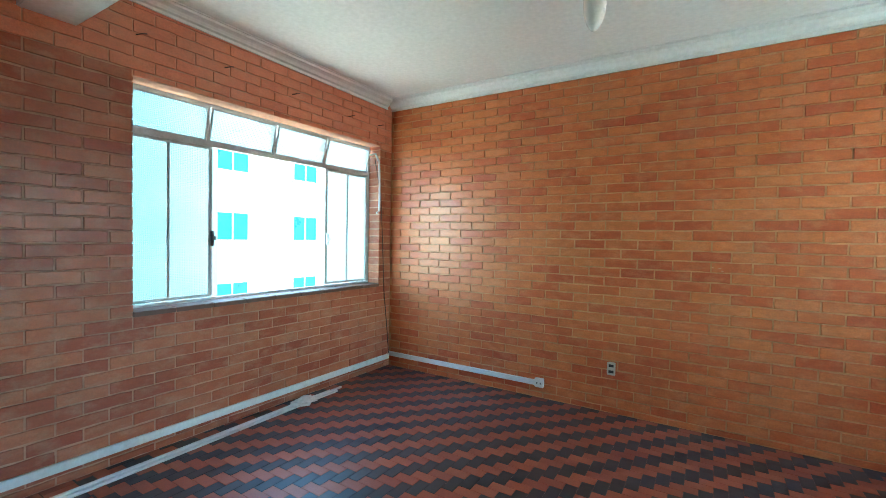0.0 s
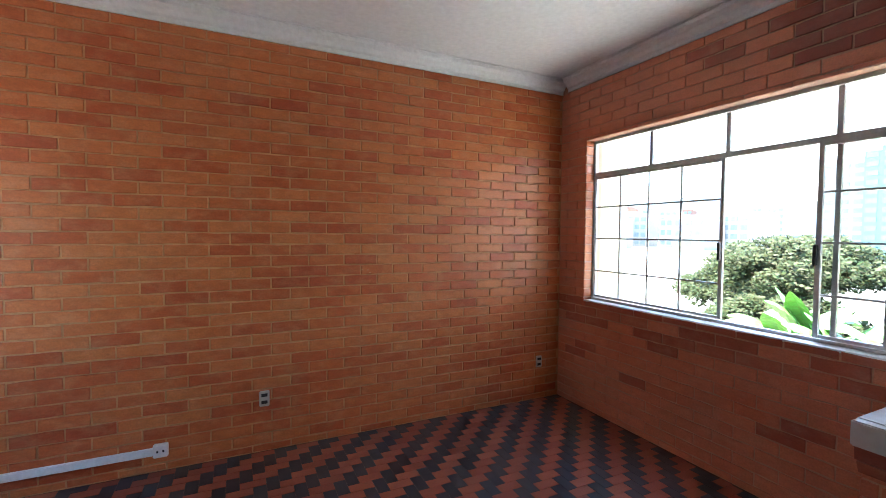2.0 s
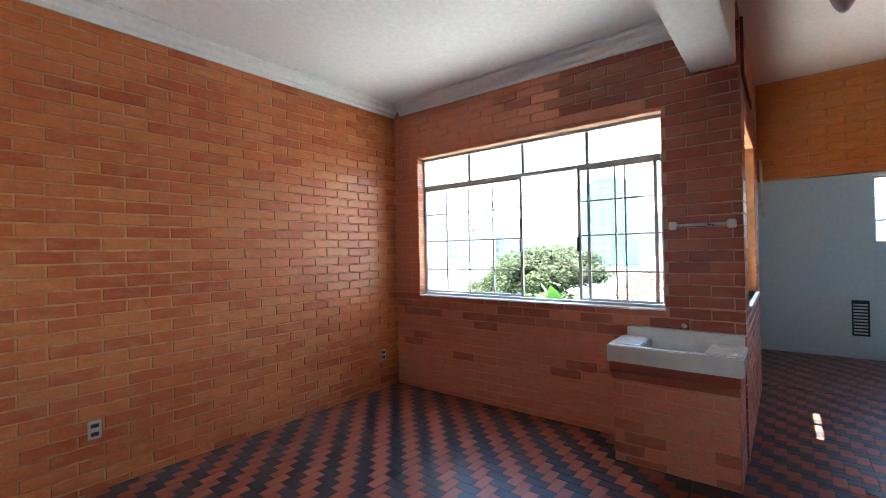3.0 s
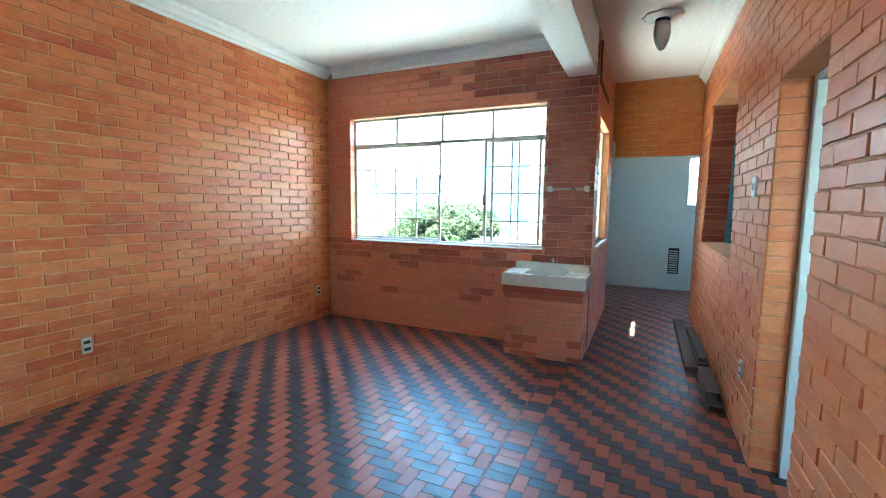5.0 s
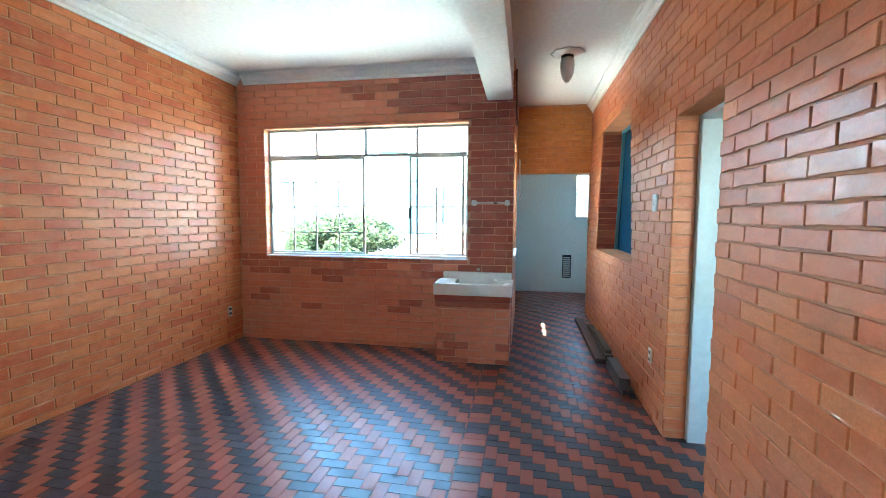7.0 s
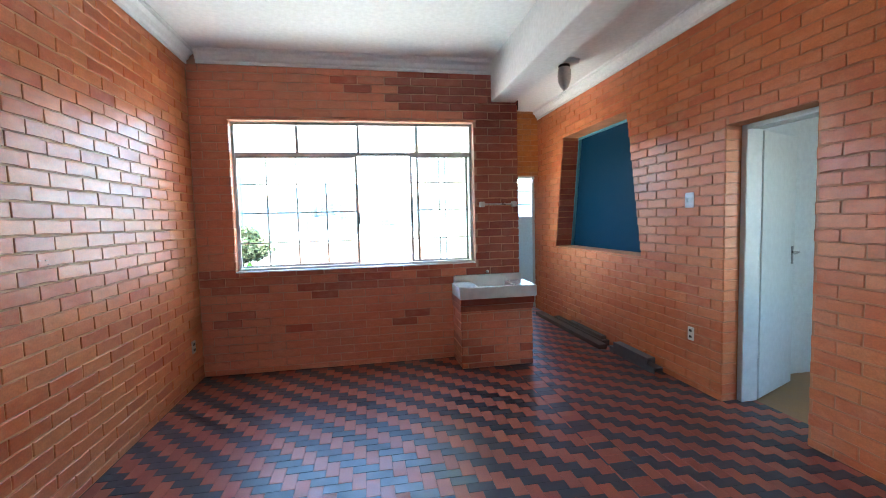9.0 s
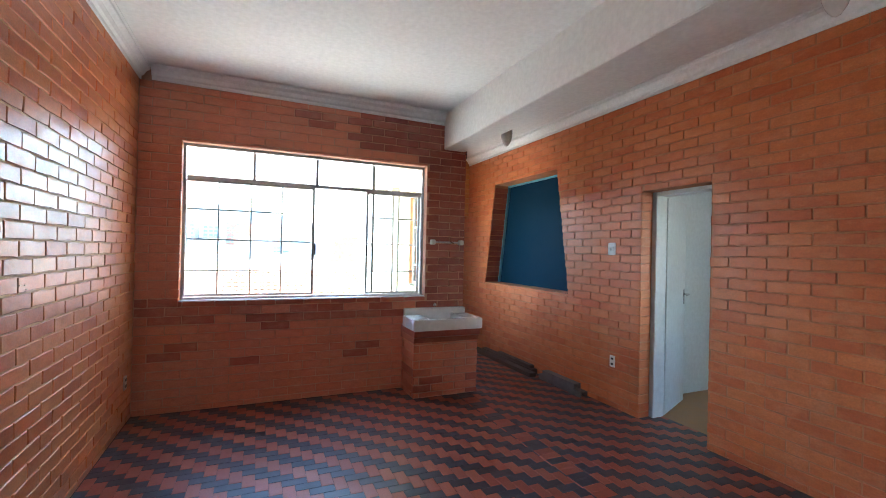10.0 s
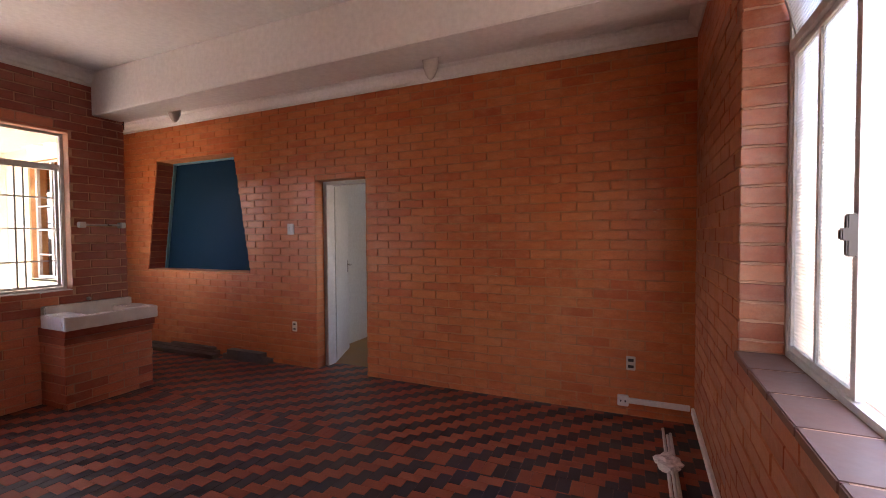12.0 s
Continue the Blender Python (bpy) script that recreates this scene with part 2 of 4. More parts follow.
def box(bm, x0, x1, y0, y1, z0, z1, bevel=0.0):
    m = Matrix.Translation(((x0 + x1) / 2, (y0 + y1) / 2, (z0 + z1) / 2)) @ Matrix.Diagonal((x1 - x0, y1 - y0, z1 - z0, 1))
    made = bmesh.ops.create_cube(bm, size=1, matrix=m)["verts"]
    if bevel:
        bmesh.ops.bevel(bm, geom=list({e for v in made for e in v.link_edges}), offset=bevel, segments=2, affect="EDGES", clamp_overlap=True)
    return bm


def boxes(*many, bevel=0.0):
    bm = bmesh.new()
    for b in many:
        box(bm, *b, bevel=bevel)
    return bm


def prism(bm, poly, y0, y1):
    """A polygon of (x, z), drawn out along y."""
    a = [bm.verts.new((x, y0, z)) for x, z in poly]
    b = [bm.verts.new((x, y1, z)) for x, z in poly]
    bm.faces.new(a)
    bm.faces.new(b[::-1])
    n = len(poly)
    for i in range(n):
        bm.faces.new((a[i], b[i], b[(i + 1) % n], a[(i + 1) % n]))
    return bm


def tube(bm, points, radius, sides=10):
    """A round bar along points."""
    points = [Vector(p) for p in points]
    rings = []
    for i, p in enumerate(points):
        d = (points[min(i + 1, len(points) - 1)] - points[max(i - 1, 0)]).normalized()
        side = d.orthogonal().normalized() if i == 0 else (side - d * side.dot(d)).normalized()
        up = d.cross(side)
        rings.append([bm.verts.new(p + radius * (math.cos(a) * side + math.sin(a) * up)) for a in [2 * math.pi * k / sides for k in range(sides)]])
    for a, b in zip(rings, rings[1:]):
        for k in range(sides):
            bm.faces.new((a[k], a[(k + 1) % sides], b[(k + 1) % sides], b[k]))
    bm.faces.new(rings[0][::-1])
    bm.faces.new(rings[-1])
    return bm


def turned(bm, profile, sides=24):
    """A turned body; profile: (radius, z) from the bottom to the top."""
    rings = [[bm.verts.new((r * math.cos(2 * math.pi * k / sides), r * math.sin(2 * math.pi * k / sides), z)) for k in range(sides)] for r, z in profile]
    for a, b in zip(rings, rings[1:]):
        for k in range(sides):
            bm.faces.new((a[k], a[(k + 1) % sides], b[(k + 1) % sides], b[k]))
    bm.faces.new(rings[0][::-1])
    bm.faces.new(rings[-1])
    return bm


# ---- the plan ----
XW, XE, YS, YN = -3.092, 2.10, -0.245, 4.0      # faces of the room's walls
CEILING, CORNICE = 3.085, 2.96                # ceiling, lower edge of the cornice
SKIN = 0.0080                                # bricks stand this far proud of the mortar
W1 = (1.368, 3.805, 0.975, 2.53)                # west window: y0, y1, z0, z1
W2 = (1.28, 3.67, 1.00, 2.46)               # east window
DOOR = (-0.150, 0.518, 2.105)                  # x0, x1, height
TRAPEZE = ((1.518, 1.05), (3.47, 1.05), (3.225, 2.523), (1.768, 2.523))
PIER_S = 0.80                               # south face of the pier and of the passage's north wall
LINTEL_X = 4.10                             # end of the passage's side walls
LINTEL = 4.08                               # face of the wall over the opening at the passage's end
FAR_X = 6.16                                # back wall of the far room
BEAM = (0.82, 1.085, 2.67)                   # y0, y1, underside
OUT = 0.20                                  # thickness of outer walls
XWS = XW - 0.075                            # the west wall stands out of square: its face at the south end lies about here


def setting(name, bm, material, label):
    return tagged(part(name, bm, material), label, kind="structure")


def holed(bm, fixed_axis, f0, f1, u0, u1, v0, v1, hole):
    """A wall slab across one axis with one rectangular hole (u0, u1, v0, v1)."""
    hu0, hu1, hv0, hv1 = hole
    for a0, a1, b0, b1 in ((u0, hu0, v0, v1), (hu1, u1, v0, v1), (hu0, hu1, v0, hv0), (hu0, hu1, hv1, v1)):
        if a1 - a0 > 1e-4 and b1 - b0 > 1e-4:
            box(bm, *((f0, f1, a0, a1, b0, b1) if fixed_axis == "x" else (a0, a1, f0, f1, b0, b1)))
    return bm


wall_north = setting("wall_north", boxes((XW - OUT, XE + OUT, YN + SKIN, YN + OUT, -0.1, CEILING)), MORTAR, "waxed orange brick wall with thin flush joints")
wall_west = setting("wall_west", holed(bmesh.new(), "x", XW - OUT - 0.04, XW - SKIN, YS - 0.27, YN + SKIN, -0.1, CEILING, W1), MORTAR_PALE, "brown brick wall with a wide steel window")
wall_east = setting("wall_east", holed(bmesh.new(), "x", XE + SKIN, XE + OUT, PIER_S + SKIN, YN + SKIN, -0.1, CEILING, W2), MORTAR_PALE, "dark red brick wall with a gridded steel window")
_bm = bmesh.new()
_y0, _y1 = YS - 0.27, YS - SKIN
(BLx, BLz), (BRx, _), (TRx, TRz), (TLx, _) = TRAPEZE
for _poly in ([(XWS - 0.05, -0.1), (DOOR[0], -0.1), (DOOR[0], CEILING), (XWS - 0.05, CEILING)],
              [(DOOR[0], DOOR[2]), (DOOR[1], DOOR[2]), (DOOR[1], CEILING), (DOOR[0], CEILING)],
              [(DOOR[1], -0.1), (BLx, -0.1), (BLx, CEILING), (DOOR[1], CEILING)],
              [(BLx, -0.1), (BRx, -0.1), (BRx, BLz), (BLx, BLz)],
              [(BLx, BLz), (TLx, TRz), (BLx, TRz)], [(BRx, BLz), (BRx, TRz), (TRx, TRz)],
              [(BLx, TRz), (BRx, TRz), (BRx, CEILING), (BLx, CEILING)],
              [(BRx, -0.1), (LINTEL_X + 0.15, -0.1), (LINTEL_X + 0.15, CEILING), (BRx, CEILING)]):
    prism(_bm, _poly, _y0, _y1)
wall_south = setting("wall_south", _bm, MORTAR_SOUTH, "orange brick wall with a doorway and a slanted opening")
HALL_WIN = (2.42, 3.60, 1.03, 2.36)
wall_passage = setting("wall_passage", holed(bmesh.new(), "y", PIER_S + SKIN, PIER_S + 0.15, XE + OUT, LINTEL_X, -0.1, CEILING, HALL_WIN), MORTAR, "low brick parapet wall of the passage under a wide opening")
wall_lintel = setting("wall_lintel", boxes((LINTEL + SKIN, LINTEL + 0.15, YS + 0.0005, PIER_S - 0.0005, 2.108, CEILING)), MORTAR, "brick wall above a wide passage opening, warm light put into its ochre colour")
_bm = boxes((LINTEL_X, FAR_X + 0.15, PIER_S + 0.15, PIER_S + 0.30, -0.1, CEILING), (LINTEL_X + 0.15, FAR_X + 0.15, -1.75, -1.6, -0.1, CEILING),
            (LINTEL_X + 0.15, LINTEL_X + 0.30, -1.6, YS - 0.02, -0.1, CEILING))
holed(_bm, "x", FAR_X, FAR_X + 0.15, -1.6, PIER_S + 0.15, -0.1, CEILING, (-1.45, -0.27, 1.45, 2.29))
wall_far_room = setting("wall_far_room", _bm, FAR_PAINT, "smooth pale green painted wall of the far room")
# the room behind the door; the opening in its west wall is added, unseen, for daylight
wall_back_room = setting("wall_back_room", boxes((-2.2, 1.4, -3.6, -3.45, -0.1, CEILING), (0.88, 1.4, -3.45, YS - 0.28, -0.1, CEILING), (-2.2, -2.05, -3.45, -2.9, -0.1, CEILING), (-2.2, -2.05, -1.0, YS - 0.28, -0.1, CEILING), (-2.2, -2.05, -2.9, -1.0, -0.1, 0.9), (-2.2, -2.05, -2.9, -1.0, 2.2, CEILING)),
                         FAR_PAINT, "pale painted wall of the room behind the door")
floor = setting("floor", boxes((XW - OUT, XE + OUT, YS - 0.27, YN + OUT, -0.2, -0.0025), (XE + OUT, FAR_X + 0.15, -1.75, PIER_S + 0.2, -0.2, -0.0025)), GROUT, "red and black clay tile floor laid in a zigzag pattern")
floor_back_room = setting("floor_back_room", boxes((-2.2, 1.4, -3.6, YS - 0.275, -0.2, -0.004)), PARQUET, "worn yellowish wooden floor")
ceiling = setting("ceiling", boxes((XW - OUT, XE + OUT, YS - 0.27, YN + OUT, CEILING, CEILING + 0.15), (XE + OUT, FAR_X + 0.15, -1.75, PIER_S + 0.3, CEILING, CEILING + 0.15),
                                   (-2.2, 1.4, -3.6, YS - 0.28, CEILING, CEILING + 0.15)), PLASTER, "flat white plaster ceiling")
_bm = boxes((XWS, XE + 0.0, BEAM[0], BEAM[1], BEAM[2], CEILING), bevel=0.006)
for _v in _bm.verts:
    if _v.co.z < 2.8:
        _v.co.z += 0.055 * (XE - _v.co.x) / (XE - XW)
beam = setting("beam", _bm, PLASTER, "white plastered ceiling beam")


def cornice_run(bm, a, b, inward, low_a, low_b):
    """A stepped cornice along a-b (x, y), whose profile grows into the room along inward; low_a, low_b: its lower edge at both ends."""
    a, b, n = Vector((*a, 0)), Vector((*b, 0)), Vector((*inward, 0))
    ends = []
    for p, low in ((a, low_a), (b, low_b)):
        h = CEILING - low
        profile = [(0, low), (0.012, low), (0.012, low + 0.22 * h), (0.03, low + 0.32 * h), (0.045, low + 0.56 * h), (0.075, low + 0.72 * h), (0.075, CEILING - 0.008), (0.09, CEILING - 0.008), (0.09, CEILING - 0.001), (0, CEILING - 0.001)]
        ends.append([bm.verts.new(p + n * d + Vector((0, 0, z))) for d, z in profile])
    k = len(profile)
    for i in range(k):
        bm.faces.new((ends[0][i], ends[0][(i + 1) % k], ends[1][(i + 1) % k], ends[1][i]))
    bm.faces.new(ends[0][::-1])
    bm.faces.new(ends[1])


TRIM_WEST = []
for _a, _b, _n, _la, _lb in (((XW, YN), (XE, YN), (0, -1), 2.958, 2.958), ((XW, BEAM[1] + 0.002), (XW, YN - 0.09), (1, 0), 3.005, 2.96), ((XE, BEAM[1] + 0.002), (XE, YN - 0.09), (-1, 0), 2.945, 2.965),
                             ((XWS, YS), (LINTEL, YS), (0, 1), 2.968, 2.955), ((XW, YS + 0.09), (XW, BEAM[0] - 0.002), (1, 0), 2.968, 2.975)):
    _bm = bmesh.new()
    cornice_run(_bm, _a, _b, _n, _la, _lb)
    _trim = setting("trim", _bm, TRIM_PAINT, "white moulded plaster cornice")
    if _n == (1, 0):
        TRIM_WEST.append(_trim)

# ---- windows ----


def bar_window(name, x, y0, y1, z0, z1, label, depth=0.035):
    """The outer frame of a steel window across x; returns the frame's object."""
    bar = 0.024
    ob = setting(name, boxes((x, x + depth, y0, y0 + bar, z0, z1), (x, x + depth, y1 - bar, y1, z0, z1), (x, x + depth, y0 + bar, y1 - bar, z0, z0 + bar), (x, x + depth, y0 + bar, y1 - bar, z1 - bar, z1)), STEEL, label)
    return ob


def pane(x, y0, y1, z0, z1, material, parent, tilt=0.0):
    bm = boxes((-0.002, 0.002, y0, y1, z0 - z1, 0))
    ob = part("pane", bm, material, parent)
    ob.matrix_world = pose(x, 0, z1, 0, tilt, 0)
    ob.visible_shadow = False
    return ob


# east window: gridded sashes, the middle one slid open
X2 = XE + 0.10
window_2 = bar_window("window_2", X2, *W2, "grey steel window with a grid of clear panes")
T2 = 2.15
part("transom", boxes((X2 - 0.006, X2 + 0.041, W2[0] + 0.03, W2[1] - 0.03, T2 - 0.018, T2 + 0.018), bevel=0.003), STEEL, window_2)
TOPS = [W2[0], 1.867, 2.464, 3.063, W2[1]]
for _y in TOPS[1:-1]:
    part("glazing_bar", boxes((X2 + 0.004, X2 + 0.031, _y - 0.014, _y + 0.014, T2 + 0.018, W2[3] - 0.03)), STEEL, window_2)
for _a, _b in zip(TOPS, TOPS[1:]):
    pane(X2 + 0.018, _a + 0.012, _b - 0.012, T2 + 0.015, W2[3] - 0.028, GLASS, window_2)
ROWS2 = [W2[2] + 0.03, 1.274, 1.57, 1.855, T2 - 0.018]


def sash(x, columns, name="sash"):
    z0, z1 = ROWS2[0], ROWS2[-1]
    y0, y1 = columns[0], columns[-1]
    ob = part(name, boxes((x, x + 0.022, y0 - 0.012, y0 + 0.012, z0, z1), (x, x + 0.022, y1 - 0.012, y1 + 0.012, z0, z1), (x, x + 0.022, y0 + 0.014, y1 - 0.014, z0, z0 + 0.02), (x, x + 0.022, y0 + 0.014, y1 - 0.014, z1 - 0.02, z1)), STEEL, window_2)
    for y in columns[1:-1]:
        part("glazing_bar", boxes((x + 0.003, x + 0.019, y - 0.006, y + 0.006, z0 + 0.02, z1 - 0.02)), STEEL, ob)
    for z in ROWS2[1:-1]:
        part("glazing_bar", boxes((x + 0.005, x + 0.017, y0 + 0.014, y1 - 0.014, z - 0.006, z + 0.006)), STEEL, ob)
    for a, b in zip(columns, columns[1:]):
        for c, d in zip(ROWS2, ROWS2[1:]):
            pane(x + 0.011, a + 0.006, b - 0.006, c + 0.005, d - 0.005, GLASS, ob)
    return ob


sash(X2 + 0.008, [2.494, 2.80, 3.084, 3.368, 3.65])
sash(X2 + 0.008, [1.30, 1.573, 1.865])
sash(X2 - 0.018, [1.345, 1.642, 1.935])
for _y, _z in ((2.478, 1.50), (1.94, 1.50)):
    part("latch", boxes((X2 - 0.05, X2 - 0.02, _y - 0.008, _y + 0.008, _z - 0.06, _z + 0.06), bevel=0.004), DARK_METAL, window_2)
setting("window_sill", boxes((XE + 0.004, X2, W2[0], W2[1], W2[2] - 0.012, W2[2] + 0.004), bevel=0.002), TRIM_PAINT, "painted white window sill")

# west window: ribbed glass, hopper panes tilted open above, the middle sash slid open
X1 = XW - 0.165
WEST = [wall_west, *TRIM_WEST]  # what stands on the west wall
window_1 = bar_window("window_1", X1 - 0.035, *W1, "grey steel window with ribbed glass and open hopper panes")
WEST.append(window_1)
T1 = 2.215
part("transom", boxes((X1 - 0.04, X1 + 0.01, W1[0] + 0.03, W1[1] - 0.03, T1 - 0.02, T1 + 0.02), bevel=0.003), STEEL, window_1)
TOPW = [W1[0] + 0.03, 1.95, 2.553, 3.142, W1[1] - 0.03]
for _a, _b in zip(TOPW, TOPW[1:]):
    _h = W1[3] - 0.03 - T1 - 0.02
    _pivot = new("hopper")
    _pivot.parent = window_1
    _pivot.matrix_world = pose(X1 - 0.02, 0, T1 + 0.02, 0, 14, 0)
    _f = part("hopper_frame", boxes((-0.008, 0.008, _a + 0.008, _a + 0.024, 0, _h), (-0.008, 0.008, _b - 0.024, _b - 0.008, 0, _h), (-0.008, 0.008, _a + 0.024, _b - 0.024, 0, 0.016), (-0.008, 0.008, _a + 0.024, _b - 0.024, _h - 0.016, _h)), STEEL, _pivot)
    _g = part("pane", boxes((-0.002, 0.002, _a + 0.02, _b - 0.02, 0.012, _h - 0.012)), RIBBED, _pivot)
    _g.visible_shadow = False
for _y in TOPW[1:-1]:
    part("mullion", boxes((X1 - 0.04, X1 + 0.004, _y - 0.012, _y + 0.012, T1 + 0.02, W1[3] - 0.03)), STEEL, window_1)


def ribbed_sash(x, columns):
    z0, z1 = W1[2] + 0.03, T1 - 0.02
    y0, y1 = columns[0], columns[-1]
    ob = part("sash", boxes((x, x + 0.024, y0 - 0.016, y0 + 0.016, z0, z1), (x, x + 0.024, y1 - 0.016, y1 + 0.016, z0, z1), (x, x + 0.024, y0 + 0.016, y1 - 0.016, z0, z0 + 0.022), (x, x + 0.024, y0 + 0.016, y1 - 0.016, z1 - 0.022, z1)), STEEL, window_1)
    for y in columns[1:-1]:
        part("glazing_bar", boxes((x + 0.003, x + 0.021, y - 0.01, y + 0.01, z0 + 0.022, z1 - 0.022)), STEEL, ob)
    for a, b in zip(columns, columns[1:]):
        pane(x + 0.012, a + 0.008, b - 0.008, z0 + 0.015, z1 - 0.015, RIBBED, ob)
    return ob


ribbed_sash(X1 - 0.03, [W1[0] + 0.03, 1.665, 1.975])
ribbed_sash(X1 - 0.03, [3.175, 3.475, W1[1] - 0.03])
for _y in (1.985, 3.18):
    part("latch", boxes((X1 - 0.005, X1 + 0.02, _y - 0.012, _y + 0.012, 1.41, 1.53), (X1 + 0.01, X1 + 0.035, _y - 0.006, _y + 0.02, 1.455, 1.49), bevel=0.004), DARK_METAL if _y < 2.5 else STEEL, window_1)
_bm = bmesh.new()
_n = 9
for _i in range(_n):
    _a, _b = W1[0] + (W1[1] - W1[0]) * _i / _n, W1[0] + (W1[1] - W1[0]) * (_i + 1) / _n
    box(_bm, X1, XW + 0.012, _a + 0.003, _b - 0.003, W1[2] - 0.03, W1[2] + 0.003, bevel=0.004)
WEST.append(setting("window_sill", _bm, STONE, "sill of worn flat stone tiles"))

# ---- outdoors ----
setting("ground", boxes((-900, 900, -900, 900, -4.6, -4.5)), GROUND, "bare ground far below the windows")
setting("wall_passage_outside", holed(bmesh.new(), "y", PIER_S + 0.152, PIER_S + 0.17, XE + OUT, FAR_X + 0.2, -4.5, CEILING + 0.2, HALL_WIN), CREAM, "cream rendered outer face of the passage wall")
# unseen slab, added to bounce sunlight up into the room and passage
setting("bounce_slab", boxes((XE + OUT, 5.6, PIER_S + 0.17, 3.92, -0.35, -0.15)), CONCRETE_PALE, "unseen pale concrete slab added outside the east window to bounce sunlight in")
# unseen slotted sheet, added to cut the sun down to two floor patches
setting("sun_mask", boxes((XE + OUT, 4.6, 1.055, 1.70, 2.50, 2.53), (XE + OUT, 2.93, 0.972, 1.055, 2.50, 2.53), (3.60, 4.6, 0.972, 1.055, 2.50, 2.53), (3.245, 3.285, 0.972, 1.055, 2.50, 2.53)), CREAM, "unseen slotted sheet added to shape the sun patches in the passage")
# cream neighbouring wall
setting("wall_porch", boxes((XE + OUT + 0.02, 2.92, 3.92, 4.1, -4.5, 3.2)), CREAM, "cream rendered wall beside the east window")


def facade(name, label, x, y0, y1, z0, z1, windows, material, depth=8.0):
    """A block of flats whose front faces +x; windows: (y, z, width, height)."""
    b = thing(name, label, "building")
    part("wall", boxes((x - depth, x, y0, y1, z0, z1), (x - depth - 0.2, x + 0.2, y0 - 0.2, y1 + 0.2, z1, z1 + 0.3)), material, b)
    for y, z, w, h in windows:
        win = part("window", boxes((x - 0.02, x + 0.05, y - w / 2, y + w / 2, z - h / 2, z - h / 2 + 0.06), (x - 0.02, x + 0.05, y - w / 2, y + w / 2, z + h / 2 - 0.06, z + h / 2),
                                   (x - 0.02, x + 0.05, y - w / 2, y - w / 2 + 0.05, z - h / 2, z + h / 2), (x - 0.02, x + 0.05, y + w / 2 - 0.05, y + w / 2, z - h / 2, z + h / 2),
                                   (x - 0.02, x + 0.045, y - 0.025, y + 0.025, z - h / 2, z + h / 2)), WHITE_RENDER, b)
        part("pane", boxes((x + 0.005, x + 0.02, y - w / 2 + 0.05, y + w / 2 - 0.05, z - h / 2 + 0.06, z + h / 2 - 0.06)), TEAL_GLASS, win)
        part("sill", boxes((x, x + 0.12, y - w / 2 - 0.05, y + w / 2 + 0.05, z - h / 2 - 0.08, z - h / 2)), CONCRETE, win)
    return b


facade("apartment_building", "white rendered apartment building with teal glass windows", -17.0, 9.3, 30.0, -4.5, 12.0,
       [(y, z, 1.5, 1.25) for y in (10.7, 14.5, 18.3, 22.1) for z in (-1.1, 1.85, 4.75, 7.65)], WHITE_RENDER)
# the wing's shaded front is painted by its darker grey-green colour
facade("apartment_building", "white wing of an apartment building with grey ledges, coloured as if in shade", -15.6, -8.0, 9.25, -4.5, 12.0,
       [(y, z, 1.2, 1.1) for y in (-5.0, -1.2, 2.6, 6.4) for z in (-1.1, 1.85, 4.75, 7.65)], WING_SHADED)


def tower(name, label, x, y, wx, wy, z1, material, floors, bays, turn=0.0, joined=False):
    b = thing(name, label, "building", (x, y, -4.5), turn)
    h = z1 + 4.5
    part("wall", boxes((-wx / 2, wx / 2, -wy / 2, wy / 2, 0, h), (-wx / 3, wx / 3, -wy / 3, wy / 3, h, h + 1.5)), material, b)
    step, bay = h / floors, wy / bays
    spots = [(-wx / 2 - 0.15, -wx / 2 + 0.05, -wy / 2 + bay * (k + 0.15), -wy / 2 + bay * (k + 0.85), step * (f + 0.3), step * (f + 0.85)) for f in range(floors) for k in range(bays)]
    if joined:
        tagged(part("windows", boxes(*spots), FAR_PANE, b), kind="stuff")
    else:
        for spot in spots:
            part("window", boxes(spot), FAR_PANE, b)
    return b


CITY_WALL = surface("city_wall", (0.30, 0.30, 0.29), 0.85, dark=0.8, stain_scale=0.1, grain_scale=2.0)
# far panes are paled to put distance haze into their colour
FAR_PANE = surface("hazy_far_glass", (0.19, 0.24, 0.25), 0.5, spec=0.25, dark=0.7, stain_scale=0.3)
TOWER_GLASS = surface("tower_glass", (0.13, 0.26, 0.29), 0.5, spec=0.15, dark=0.8, stain_scale=0.05, bump=0.0)
tower("office_tower", "tall office tower clad in teal glass", 150.0, 47.0, 18.0, 13.0, 23.0, TOWER_GLASS, 12, 4)
tower("office_tower", "tall pale office tower with ribbon windows", 152.0, 58.5, 16.0, 9.5, 21.0, CITY_WALL, 11, 3)
_rng = random.Random(5)
for _i in range(90):
    _d, _s = _rng.uniform(210, 560), _rng.uniform(-0.25, 1.5)
    _x, _y = _d / math.hypot(1, _s), _d * _s / math.hypot(1, _s)
    _rise = max(0.0, (_d - 160) * 0.07)
    _w, _v, _h = _rng.uniform(8, 16), _rng.uniform(8, 16), _rng.uniform(4, 13)
    if abs(_s - 0.33) < 0.09 and _d < 170:
        continue
    tower("city_house", "distant pale city building on the hillside", _x, _y, _w, _v, _rise + _h - 6, (CITY_WALL, CONCRETE, CITY_WALL, ROOF_TILE)[_i % 4], max(2, int((_h + _rise) / 4)), 3, _rng.uniform(-15, 15), True)


